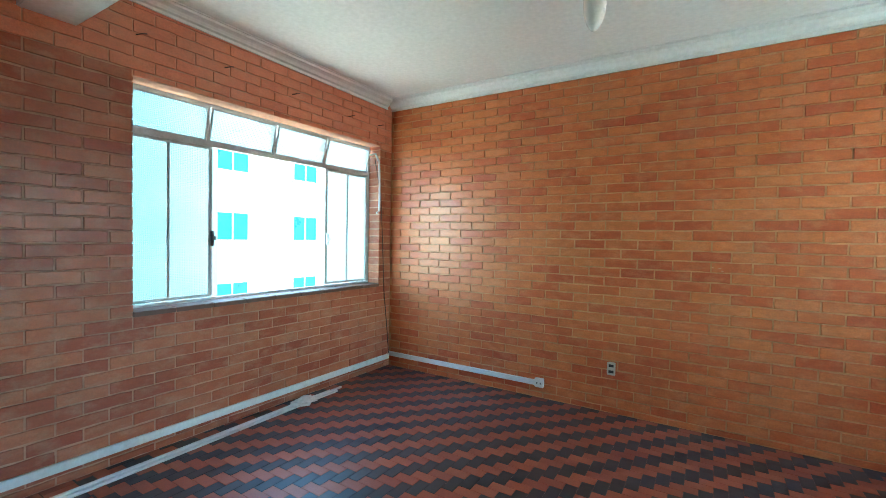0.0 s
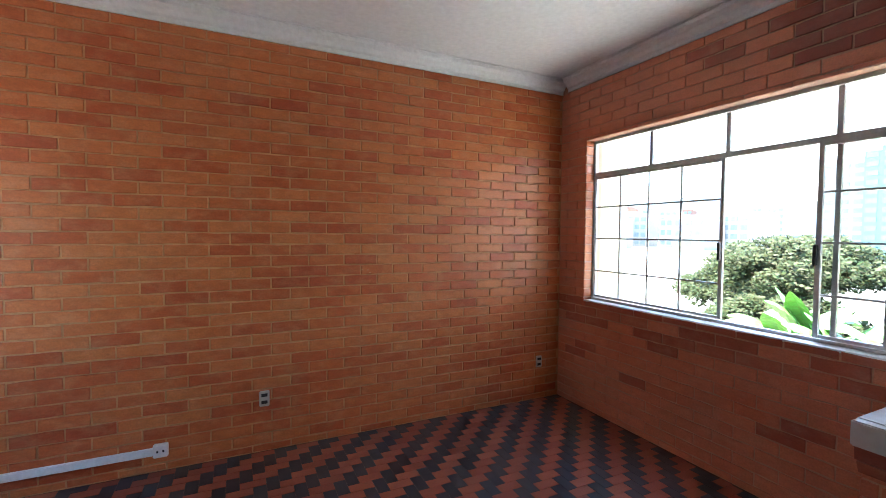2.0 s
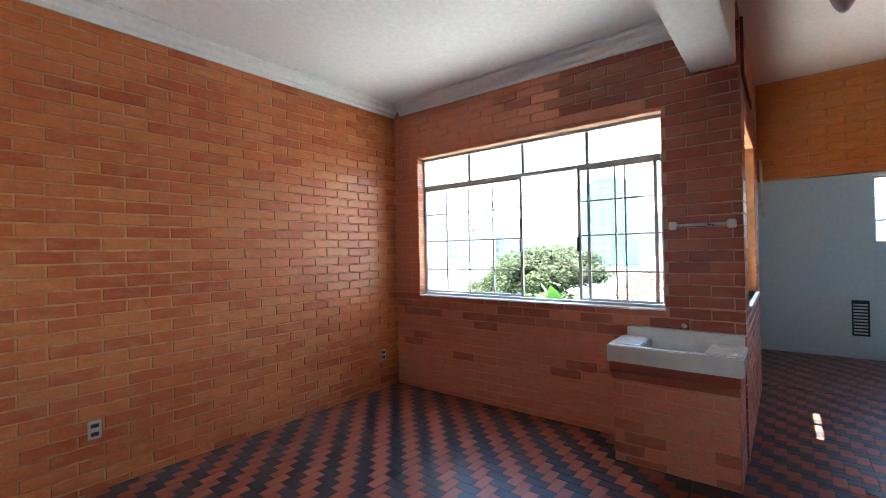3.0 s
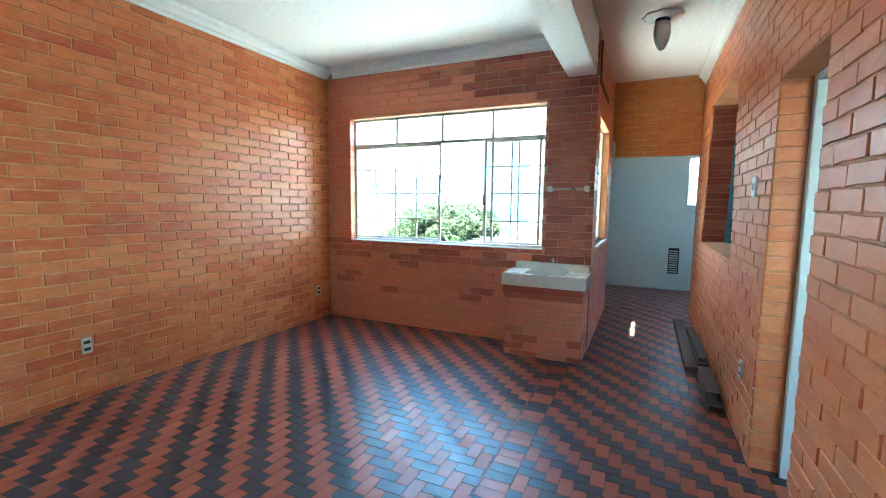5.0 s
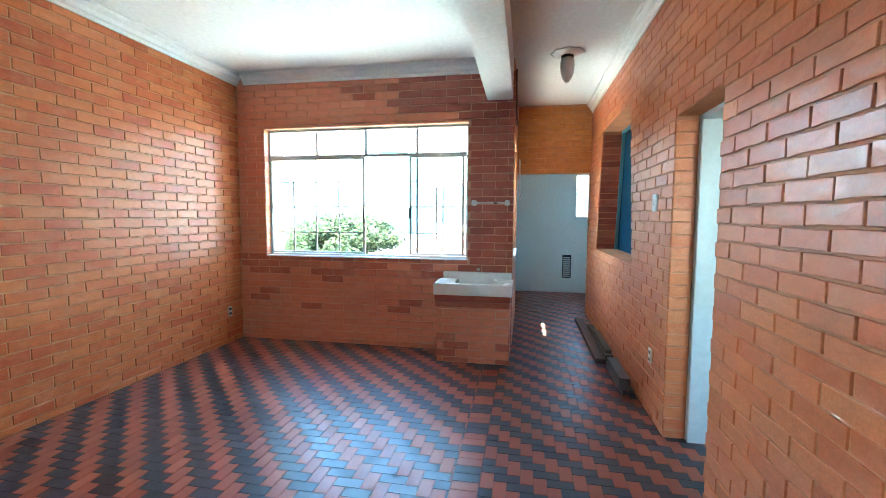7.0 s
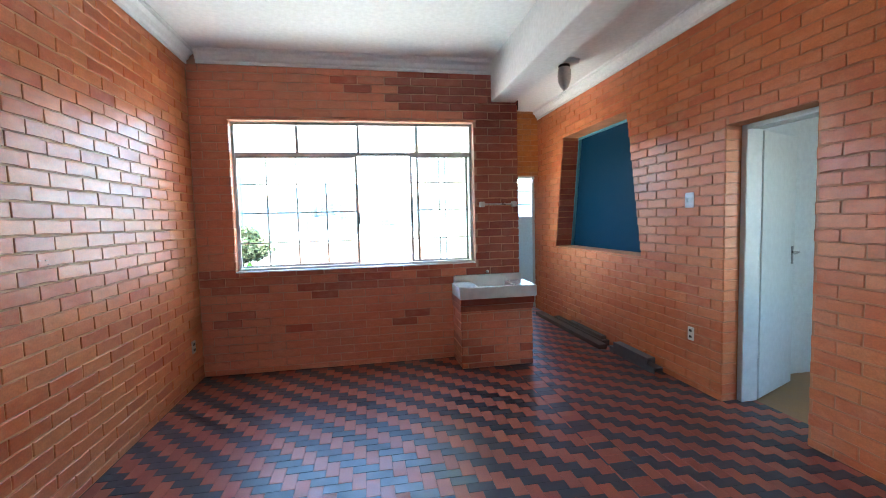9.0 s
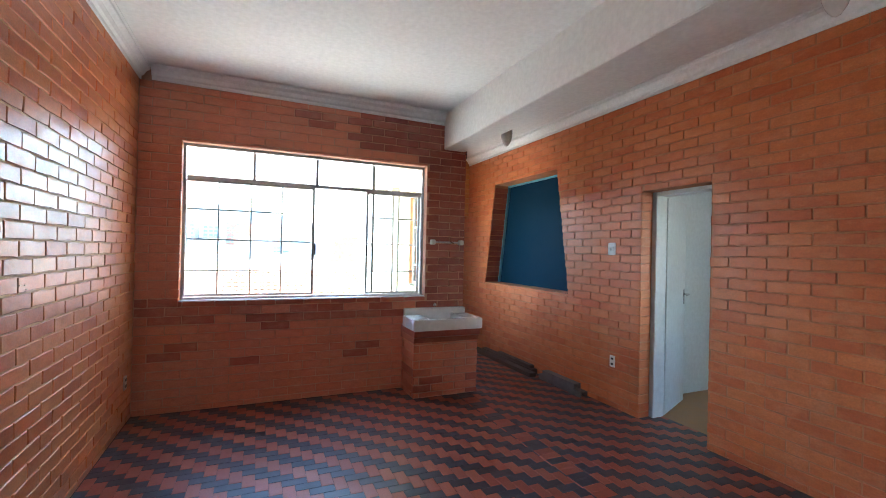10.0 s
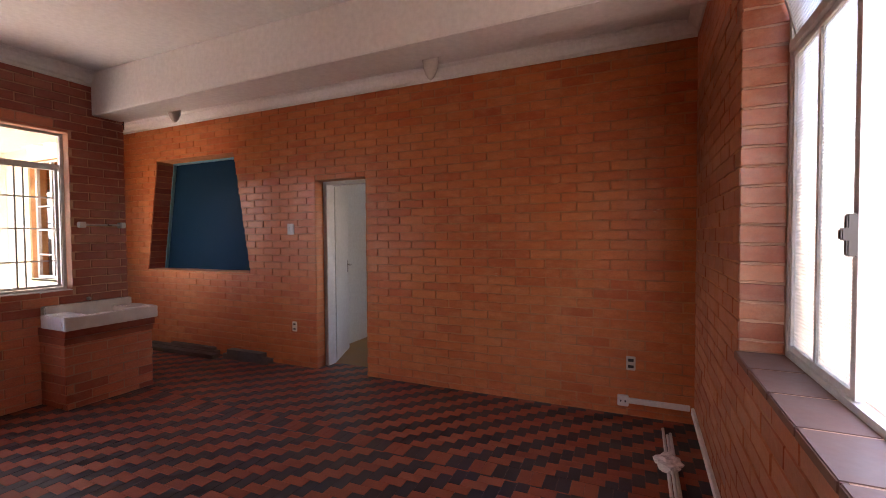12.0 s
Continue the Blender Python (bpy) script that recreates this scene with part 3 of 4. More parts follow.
def ridge(name, label, distance, height, seed, material):
    bm = bmesh.new()
    rng = random.Random(seed)
    phases = [(rng.uniform(0, 6), rng.uniform(3, 14), rng.uniform(0.1, 0.5)) for _ in range(6)]
    rows = []
    for i in range(81):
        a = radians(-75 + 150 * i / 80)
        h = height * (0.6 + 0.25 * sum(w * math.sin(f * a + p) for p, f, w in phases))
        rows.append([bm.verts.new((d * math.cos(a), d * math.sin(a), z)) for d, z in ((distance * 0.45, -4.6), (distance * 0.75, h * 0.45), (distance, h), (distance * 1.3, h * 0.5))])
    for a, b in zip(rows, rows[1:]):
        for k in range(3):
            bm.faces.new((a[k], b[k], b[k + 1], a[k + 1]))
    return setting(name, bm, material, label)


ridge("backdrop", "wooded hill ridge behind the city", 900.0, 105.0, 3, HILL)


def leaf_cloud(bm, centre, radii, count, size, rng):
    for _ in range(count):
        d = Vector((rng.gauss(0, 1), rng.gauss(0, 1), rng.gauss(0, 1))).normalized() * rng.uniform(0.55, 1.0)
        p = Vector(centre) + Vector((d.x * radii[0], d.y * radii[1], d.z * radii[2]))
        u = Vector((rng.gauss(0, 1), rng.gauss(0, 1), rng.gauss(0, 0.6))).normalized()
        v = u.orthogonal().normalized()
        s = size * rng.uniform(0.6, 1.3)
        bm.faces.new([bm.verts.new(p + q) for q in (u * s, v * s * 0.45 + u * s * 0.2, -u * s, -v * s * 0.45 + u * s * 0.2)])


def tree(name, label, at, trunk, crown, seed, leaf=0.16, clumps=46):
    rng = random.Random(seed)
    t = thing(name, label, "tree", at)
    bm = bmesh.new()
    tips = []
    tube(bm, [(0, 0, 0), (0.1, 0.05, trunk * 0.5), (0.05, -0.1, trunk)], 0.22, 8)
    for k in range(7):
        a = k * 0.9 + rng.uniform(-0.3, 0.3)
        tip = Vector((math.cos(a) * crown * 0.6, math.sin(a) * crown * 0.6, trunk + crown * rng.uniform(0.2, 0.6)))
        tube(bm, [(0.05, -0.1, trunk * 0.9), tip * 0.5 + Vector((0, 0, trunk * 0.45)), tip], 0.07, 6)
        tips.append(tip)
    part("trunk", bm, BARK, t)
    bm = bmesh.new()
    for _ in range(clumps):
        a, r = rng.uniform(0, 6.28), crown * math.sqrt(rng.random())
        z = trunk + crown * (0.1 + 0.55 * math.sqrt(max(0, 1 - (r / crown) ** 2)) * rng.uniform(0.3, 1.15))
        leaf_cloud(bm, (r * math.cos(a), r * math.sin(a), z), (crown * 0.2, crown * 0.2, crown * 0.14), 170, leaf, rng)
    mesh = bpy.data.meshes.new("crown")
    bm.to_mesh(mesh)
    bm.free()
    link_mesh("crown", mesh, LEAF, t)
    return t


tree("tree", "dense dark green broadleaf tree", (18.0, 9.6, -4.5), 4.0, 2.8, 1, 0.10, 130)
tree("tree", "dense dark green broadleaf tree", (15.4, 8.7, -4.5), 2.5, 2.3, 2, 0.09, 110)
tree("tree", "dense dark green broadleaf tree", (21.5, 13.6, -4.5), 2.7, 2.6, 4, 0.10, 100)
tree("tree", "small green tree in front of the white flats", (-12.2, 9.5, -4.5), 2.6, 1.5, 6, 0.08, 40)


def banana_plant(at, seed, leaves=8, height=4.6):
    rng = random.Random(seed)
    t = thing("banana_plant", "bright green banana plant with broad leaves", "plant", at)
    bm = bmesh.new()
    tube(bm, [(0, 0, 0), (0.04, 0.02, height * 0.4), (0.0, 0.05, height * 0.75)], 0.11, 10)
    part("stem", bm, BANANA, t)
    for k in range(leaves):
        a, lean = k * 2.4 + rng.uniform(-0.3, 0.3), rng.uniform(0.35, 1.1)
        bm = bmesh.new()
        rows = []
        for i in range(13):
            s = i / 12
            out, up = 1.5 * lean * s, height * 0.72 + 1.4 * s - 1.3 * lean * s * s
            half = 0.24 * math.sin(math.pi * min(1, 0.12 + 0.86 * s)) ** 0.7
            c = Vector((math.cos(a) * out, math.sin(a) * out, up))
            side = Vector((-math.sin(a), math.cos(a), 0))
            droop = Vector((0, 0, -0.12 - 0.03 * (i % 2)))
            rows.append([bm.verts.new(c + side * half + droop * (half / 0.24)), bm.verts.new(c), bm.verts.new(c - side * half + droop * (half / 0.24))])
        for p, q in zip(rows, rows[1:]):
            bm.faces.new((p[0], p[1], q[1], q[0]))
            bm.faces.new((p[1], p[2], q[2], q[1]))
        part("leaf", bm, BANANA, t)
    return t


banana_plant((9.6, 5.3, -4.5), 1, 8, 5.7)
banana_plant((9.2, 4.5, -4.5), 2, 7, 5.3)
banana_plant((10.2, 6.0, -4.5), 3, 7, 5.2)


def tiled_roof(name, label, x0, x1, y0, y1, z_ridge, z_eave, columns=30, rows=14):
    """A house below the window: walls, and one roof slope of barrel tiles falling towards -x."""
    h = thing(name, label, "house")
    part("wall", boxes((x0 + 0.4, x1, y0 + 0.3, y1 - 0.3, -4.5, z_eave - 0.15)), WHITE_RENDER, h)
    bm = bmesh.new()
    slope = (z_ridge - z_eave) / (x1 - x0)
    step, run = (y1 - y0) / columns, (x1 - x0) / rows
    for r in range(rows):
        for c in range(columns):
            xa, xb = x0 + run * r - 0.04, x0 + run * (r + 1)
            yc = y0 + step * (c + 0.5)
            ring = []
            for x, lift, rad in ((xa, 0.035, step * 0.5), (xb, 0.0, step * 0.42)):
                z = z_eave + slope * (x - x0) + lift
                ring.append([bm.verts.new((x, yc + rad * math.cos(math.pi * k / 5), z + 0.6 * rad * math.sin(math.pi * k / 5))) for k in range(6)])
            for k in range(5):
                bm.faces.new((ring[0][k], ring[0][k + 1], ring[1][k + 1], ring[1][k]))
    mesh = bpy.data.meshes.new("roof_tiles")
    bm.to_mesh(mesh)
    bm.free()
    tagged(link_mesh("roof_tiles", mesh, ROOF_TILE, h), kind="stuff")
    bm = bmesh.new()
    prism(bm, [(x0, z_eave - 0.08), (x1, z_ridge - 0.08), (x1, z_ridge - 0.01), (x0, z_eave - 0.01)], y0, y1)
    part("roof", bm, CONCRETE, h)
    return h


tiled_roof("house", "low house with a weathered terracotta tile roof", 8.0, 12.5, -2.0, 4.0, 0.75, -0.55, 34, 16)
tiled_roof("house", "low house with a weathered terracotta tile roof", 15.0, 20.0, -3.0, 6.0, 0.35, -0.6, 40, 16)

# ---- bricks and tiles: helpers ----
COURSE, BRICK_L, JOINT = 0.0812, 0.2645, 0.0095
TOP_LINE = 2.895


def block(w, h, rng, depth=SKIN, edge=0.0028):
    """Vertices and faces of one worn brick or tile, seen from +n; its back lies at n = -depth."""
    rough = 1.0 if depth > 0.004 else 0.16
    push = rng.uniform(-0.0032, 0.0008) * rough
    c, d = (rng.uniform(-0.06, 0.06) * w for _ in range(2))
    q = [(-w / 2, -h / 2), (c - w / 5, -h / 2), (d + w / 5, -h / 2), (w / 2, -h / 2), (w / 2, h / 2), (w / 5 - c, h / 2), (-w / 5 - d, h / 2), (-w / 2, h / 2)]
    j = [(u + rng.uniform(-0.0014, 0.0014) * rough, v + rng.uniform(-0.0036, 0.0036) * rough) for u, v in q]
    tilt = [push + rng.uniform(-0.0014, 0.0014) * rough for _ in q]
    verts = [(u, v, -depth) for u, v in j] + [(u, v, t - edge) for (u, v), t in zip(j, tilt)]
    verts += [(u - (math.copysign(edge, u) if k in (0, 3, 4, 7) else 0), v - math.copysign(edge * 0.8, v), t) for k, ((u, v), t) in enumerate(zip(j, tilt))]
    faces = [tuple(range(16, 24))]
    for k in range(8):
        n = (k + 1) % 8
        faces += [(k, n, n + 8, k + 8), (k + 8, n + 8, n + 16, k + 16)]
    return verts, faces


def lay(parent, name, material, places, axes, single, rng, depth=SKIN, edge=0.0028, stuff_name=""):
    """Lay pieces. places: (u, v, w, h) in the plane; axes: origin, u, v and normal vectors;
    single(u, v): whether a piece is one of those that stand as objects of their own."""
    o, du, dv, dn = [Vector(a) for a in axes]
    turn = Matrix((du, dv, dn)).transposed().to_4x4()
    shared, verts, faces, count = {}, [], [], 0
    for u, v, w, h in places:
        if single(u, v) and count < 300:
            count += 1
            key = (round(w, 3), round(h, 3), rng.randrange(4))
            if key not in shared:
                mesh = bpy.data.meshes.new(name)
                vs, fs = block(w, h, rng, depth, edge)
                mesh.from_pydata(vs, [], fs)
                mesh.materials.append(material)
                shared[key] = mesh
            ob = new(name, shared[key])
            ob.matrix_world = Matrix.Translation(o + du * u + dv * v) @ turn
            ob.parent = parent
            continue
        vs, fs = block(w, h, rng, depth, edge)
        base = len(verts)
        verts += [o + du * (u + a) + dv * (v + b) + dn * c for a, b, c in vs]
        faces += [tuple(base + k for k in f) for f in fs]
    if verts:
        mesh = bpy.data.meshes.new(stuff_name or name + "work")
        mesh.from_pydata(verts, [], faces)
        tagged(link_mesh(stuff_name or name + "work", mesh, material, parent), kind="stuff")


def courses(u0, u1, z0, z1, phase, holes=(), length=BRICK_L):
    """Bricks in running bond between u0 and u1; holes: (z low, z high, function of z giving the range of u)."""
    out = []
    k = -2
    while TOP_LINE - COURSE * k > z0:
        top, low = TOP_LINE - COURSE * k, TOP_LINE - COURSE * (k + 1)
        shift = phase + (length / 2 if k % 2 else 0)
        k += 1
        if low >= z1:
            continue
        a, b = max(low, z0), min(top, z1)
        if b - a < 0.022:
            continue
        bands = [(u0, u1, a, b)]
        for ha, hb, ends in holes:
            oa, ob = max(a, ha), min(b, hb)
            if ob - oa <= 1e-6:
                continue
            e0, e1 = ends((oa + ob) / 2)
            kept = []
            for p, q, c, d in bands:
                if e1 <= p or e0 >= q:
                    kept.append((p, q, c, d))
                    continue
                kept += [(x, y, c, d) for x, y in ((p, e0), (e1, q)) if y - x > 0.01]
                kept += [(max(p, e0), min(q, e1), x, y) for x, y in ((c, min(d, ha)), (max(c, hb), d)) if y - x > 0.022]
            bands = kept
        for p, q, c, d in bands:
            i = math.floor((p - shift) / length)
            while shift + i * length < q:
                l, r = max(p, shift + i * length), min(q, shift + (i + 1) * length)
                if r - l > 0.03:
                    gl = JOINT / 2 if l > p + 1e-6 else 0.0005
                    gr = JOINT / 2 if r < q - 1e-6 else 0.0005
                    out.append(((l + r + gl - gr) / 2, (c + d) / 2, r - l - gl - gr, d - c - JOINT))
                i += 1
    return out


# ---- the sink on its brick pedestal ----
PED_X, PED_Y0, PED_Y1 = 1.705, 0.81, 1.54
wash_sink = thing("wash_sink", "white enamelled concrete wash basin with a high back", "sink", (0, 0, 0))
SX, SY0, SY1, SZ0, SZ1 = 1.645, 0.785, 1.56, 0.692, 0.805
part("front_rim", boxes((SX, 1.70, SY0, SY1, SZ0, SZ1), bevel=0.006), ENAMEL, wash_sink)
part("ledge", boxes((1.697, 2.032, SY0, 0.99, SZ0, SZ1 + 0.003), bevel=0.006), ENAMEL, wash_sink)
part("ledge", boxes((1.697, 2.032, 1.36, SY1, SZ0, SZ1 + 0.003), bevel=0.006), ENAMEL, wash_sink)
part("bowl_floor", boxes((1.698, 2.031, 0.988, 1.362, SZ0 + 0.002, SZ0 + 0.027)), ENAMEL, wash_sink)
part("backsplash", boxes((2.03, XE - 0.001, SY0 + 0.02, SY1 - 0.03, SZ0, 0.875), bevel=0.008), ENAMEL, wash_sink)
part("drain", turned(bmesh.new(), [(0.028, 0.0), (0.028, 0.004), (0.018, 0.006)]), CHROME, wash_sink).matrix_world = pose(1.85, 1.17, SZ0 + 0.025)
water_outlet = thing("water_outlet", "capped water outlet in the wall above the basin", "tap", (XE, 1.16, 0.90))
part("cap", turned(bmesh.new(), [(0.016, 0.0), (0.018, 0.01), (0.012, 0.03), (0.006, 0.036)]), OLD_PLASTIC, water_outlet).matrix_world = pose(XE - 0.002, 1.16, 0.90, 0, -90, 0)

pedestal = thing("sink_pedestal", "brick pedestal flaring out under the basin", "pedestal")
_bm = boxes((PED_X + SKIN, XE + 0.001, PED_Y0 + SKIN, PED_Y1 - SKIN, -0.003, 0.565))
_core = part("core", _bm, MORTAR_PALE, pedestal)
_bm = bmesh.new()
prism(_bm, [(PED_X - 0.004, 0.565), (XE, 0.565), (XE, 0.620), (SX + 0.032, 0.620)], PED_Y0, PED_Y1 + 0.006)
prism(_bm, [(SX + 0.026, 0.628), (XE, 0.628), (XE, SZ0), (SX + 0.018, SZ0)], PED_Y0 - 0.004, PED_Y1 + 0.01)
prism(_bm, [(PED_X + 0.02, 0.61), (XE, 0.61), (XE, 0.635), (PED_X + 0.02, 0.635)], PED_Y0 + 0.008, PED_Y1 - 0.008)
part("corbel", _bm, BRICK_RED, pedestal)

# ---- door ----
door_1 = setting("door_1", boxes((DOOR[1] - 0.05, DOOR[1], YS - 0.28, YS - 0.14, 0, DOOR[2]), (DOOR[0], DOOR[0] + 0.035, YS - 0.28, YS - 0.14, 0, DOOR[2]), (DOOR[0] + 0.035, DOOR[1] - 0.05, YS - 0.28, YS - 0.14, DOOR[2] - 0.035, DOOR[2]), bevel=0.004), DOOR_PAINT, "white painted door frame with the door standing open")
_leaf = part("door_leaf", boxes((0.0, 0.035, -0.62, 0.0, 0.012, DOOR[2] - 0.045), bevel=0.003), DOOR_PAINT, door_1)
_leaf.matrix_world = pose(DOOR[1] - 0.055, YS - 0.285, 0, 0, 0, 23)
_h = part("door_handle", tube(tube(bmesh.new(), [(-0.005, -0.57, 1.12), (-0.05, -0.57, 1.12)], 0.009), [(-0.05, -0.57, 1.12), (-0.053, -0.53, 1.12), (-0.053, -0.46, 1.115)], 0.008), CHROME, _leaf)
part("keyhole_plate", boxes((-0.005, 0.001, -0.59, -0.55, 1.02, 1.17), bevel=0.003), CHROME, _leaf)
for _z in (0.25, 1.08, 1.85):
    part("hinge", turned(bmesh.new(), [(0.008, 0), (0.008, 0.09)], 10), DOOR_PAINT, door_1).matrix_world = pose(DOOR[1] - 0.055, YS - 0.28, _z)

# ---- blue board in the slanted opening ----
blue_board = thing("blue_board", "dark teal blue board closing the slanted wall opening", "board")
_bm = bmesh.new()
prism(_bm, [(BLx - 0.09, 0.98), (BRx + 0.09, 0.98), (TRx + 0.09, 2.60), (TLx - 0.09, 2.60)], YS - 0.300, YS - 0.274)
part("panel", _bm, BLUE_PAINT, blue_board)
_bm = bmesh.new()
for (_p, _q) in ((TRAPEZE[1], TRAPEZE[2]), (TRAPEZE[2], TRAPEZE[3]), (TRAPEZE[3], TRAPEZE[0])):
    _s = -1 if _p[0] > 2.4 and _q[0] > 2.4 else (1 if _p[0] < 2.4 else 0)
    _dz = -0.02 if _s == 0 else 0
    prism(_bm, [(_p[0], _p[1]), (_q[0], _q[1]), (_q[0] + _s * 0.02, _q[1] + _dz), (_p[0] + _s * 0.02, _p[1] + _dz)], YS - 0.273, YS - 0.235)
part("edge_strip", _bm, LIGHT_BLUE, blue_board, "chipped light blue edge")

# ---- conduits, outlets, switch ----


def conduit(label, *runs):
    c = thing("cable_conduit", label, "conduit")
    for r in runs:
        part("channel", boxes(r, bevel=0.004), PLASTIC, c)
    return c


conduit("white plastic cable channel along the foot of the brick wall", (XW, -1.29, YN - 0.022, YN, 0.118, 0.168))
WEST.append(conduit("white plastic cable channel along the foot of the brick wall", (XW, XW + 0.022, YS + 0.02, YN - 0.022, 0.085, 0.14)))
conduit("white plastic cable channel along the foot of the brick wall", (XW - 0.035, -2.69, YS, YS + 0.02, 0.105, 0.15))


def outlet(name, label, at, normal, w, h, sockets, material=PLASTIC, thick=0.012):
    """A wall plate; sockets: rows of dark openings (u, v, w, h)."""
    yaw = {"n": 180, "s": 0, "w": 90, "e": -90}[normal]
    o = thing(name, label, "socket" if sockets else "switch", at, yaw)
    part("plate", boxes((-w / 2, w / 2, 0.0005, thick, -h / 2, h / 2), bevel=0.005), material, o).matrix_world = pose(*at, 0, 0, yaw)
    for u, v, sw, sh in sockets:
        part("socket_hole", boxes((u - sw / 2, u + sw / 2, thick - 0.002, thick + 0.002, v - sh / 2, v + sh / 2), bevel=0.0015), BLACK, o).matrix_world = pose(*at, 0, 0, yaw)
    return o


TWO = [(0, 0.026, 0.042, 0.024), (0, -0.026, 0.042, 0.024)]
outlet("wall_outlet", "grey double wall socket with black inserts on brick", (-0.612, YN, 0.392), "n", 0.07, 0.115, TWO, OLD_PLASTIC)
outlet("wall_outlet", "grey double wall socket with black inserts on brick", (1.86, YN, 0.366), "n", 0.07, 0.115, TWO, OLD_PLASTIC)
outlet("wall_outlet", "grey double wall socket with black inserts on brick", (-2.705, YS, 0.433), "s", 0.07, 0.115, TWO, OLD_PLASTIC)
outlet("wall_outlet", "white double wall socket beside the doorway", (0.828, YS, 0.455), "s", 0.07, 0.115, [(0, 0.026, 0.03, 0.02), (0, -0.026, 0.03, 0.02)])
outlet("conduit_box", "white socket box at the end of a cable channel", (-1.25, YN, 0.15), "n", 0.085, 0.085, [(-0.017, 0, 0.011, 0.016), (0.017, 0, 0.011, 0.016)], PLASTIC, 0.04)
outlet("conduit_box", "white socket box at the end of a cable channel", (-2.648, YS, 0.127), "s", 0.085, 0.085, [(-0.017, 0, 0.011, 0.016), (0.017, 0, 0.011, 0.016)], PLASTIC, 0.04)
_sw = outlet("light_switch", "white light switch plate on brick", (0.864, YS, 1.57), "s", 0.10, 0.125, [])
for _u in (-0.02, 0.02):
    part("rocker", boxes((_u - 0.014, _u + 0.014, 0.010, 0.017, -0.025, 0.025), bevel=0.003), PLASTIC, _sw).matrix_world = pose(0.864, YS, 1.57)

# ---- lamps ----


def ceiling_lamp(at):
    l = thing("ceiling_lamp", "frosted glass ceiling lamp on a round base", "lamp", at, 0, "ceiling lamps")
    plate = turned(bmesh.new(), [(0.12, 0.0), (0.158, -0.008), (0.15, -0.018), (0.11, -0.02), (0.10, -0.03), (0.062, -0.034)], 48)
    for v in plate.verts:
        if math.hypot(v.co.x, v.co.y) > 0.13:
            wave = 1 + 0.06 * math.cos(8 * math.atan2(v.co.y, v.co.x))
            v.co.x, v.co.y = v.co.x * wave, v.co.y * wave
    part("base", plate, PLASTIC, l, smooth=True).matrix_world = pose(*at)
    part("holder", turned(bmesh.new(), [(0.058, -0.03), (0.062, -0.045), (0.056, -0.06)]), DARK_METAL, l).matrix_world = pose(*at)
    part("shade", turned(bmesh.new(), [(0.055, -0.055), (0.066, -0.09), (0.069, -0.14), (0.062, -0.20), (0.045, -0.25), (0.022, -0.287), (0.006, -0.298)]), OPAL, l, smooth=True).matrix_world = pose(*at)
    return l


ceiling_lamp((2.035, 0.297, CEILING))
ceiling_lamp((-1.16, 0.26, CEILING))
ceiling_lamp((-0.55, 2.80, CEILING))

# ---- wall pipe by the window ----
wall_rail = thing("wall_rail", "short metal rail between two white brackets", "rail")
part("rod", tube(bmesh.new(), [(XE - 0.045, 0.85, 1.61), (XE - 0.045, 1.215, 1.61)], 0.011), ALUMINIUM, wall_rail)
for _y in (0.862, 1.21):
    part("bracket", boxes((XE - 0.065, XE + 0.002, _y - 0.025, _y + 0.025, 1.582, 1.638), bevel=0.006), PLASTIC, wall_rail)

# hanging cable and bent pipe at the west window
loose_cable = thing("loose_cable", "thin brown cable hanging down the corner", "cable")
WEST.append(loose_cable)
part("wire", tube(bmesh.new(), [(XW + 0.012, 3.70, 2.36), (XW + 0.014, 3.80, 2.0), (XW + 0.014, 3.84, 1.5), (XW + 0.012, 3.88, 0.9), (XW + 0.014, 3.94, 0.45), (XW + 0.016, 3.975, 0.15)], 0.005, 6), RUST, loose_cable)
bent_pipe = thing("bent_pipe", "thin bent white pipe hooked beside the window", "pipe")
WEST.append(bent_pipe)
part("pipe", tube(bmesh.new(), [(XW - 0.02, 3.64, 2.40), (XW + 0.02, 3.70, 2.42), (XW + 0.03, 3.75, 2.34), (XW + 0.03, 3.765, 2.1), (XW + 0.03, 3.76, 1.80), (XW + 0.03, 3.72, 1.77)], 0.012), ALUMINIUM, bent_pipe)

# hooks above the west window
for _y, _z in ((1.39, 2.80), (1.99, 2.79), (2.61, 2.765), (3.30, 2.74), (3.76, 2.75)):
    _h = thing("wall_hook", "small rusty hook in the brick above the window", "hook", group="hooks above the window")
    WEST.append(_h)
    part("hook", tube(bmesh.new(), [(XW - 0.005, _y, _z), (XW + 0.03, _y + 0.004, _z - 0.004), (XW + 0.045, _y + 0.02, _z + 0.004), (XW + 0.047, _y + 0.045, _z + 0.01)], 0.004, 6), RUST, _h)

# ---- rods on the floor along the west wall ----
for _x, _y0, _y1, _z in ((-2.975, 0.02, 3.12, 0.011), (-2.93, -0.05, 3.02, 0.011), (-2.952, 0.1, 2.95, 0.029)):
    _r = thing("curtain_rod", "long white metal curtain rod lying on the floor", "rod", group="rods on the floor")
    part("tube", tube(bmesh.new(), [(_x, _y0, _z), (_x + 0.01, (_y0 + _y1) / 2, _z), (_x - 0.005, _y1, _z)], 0.0105), ROD_PAINT, _r)


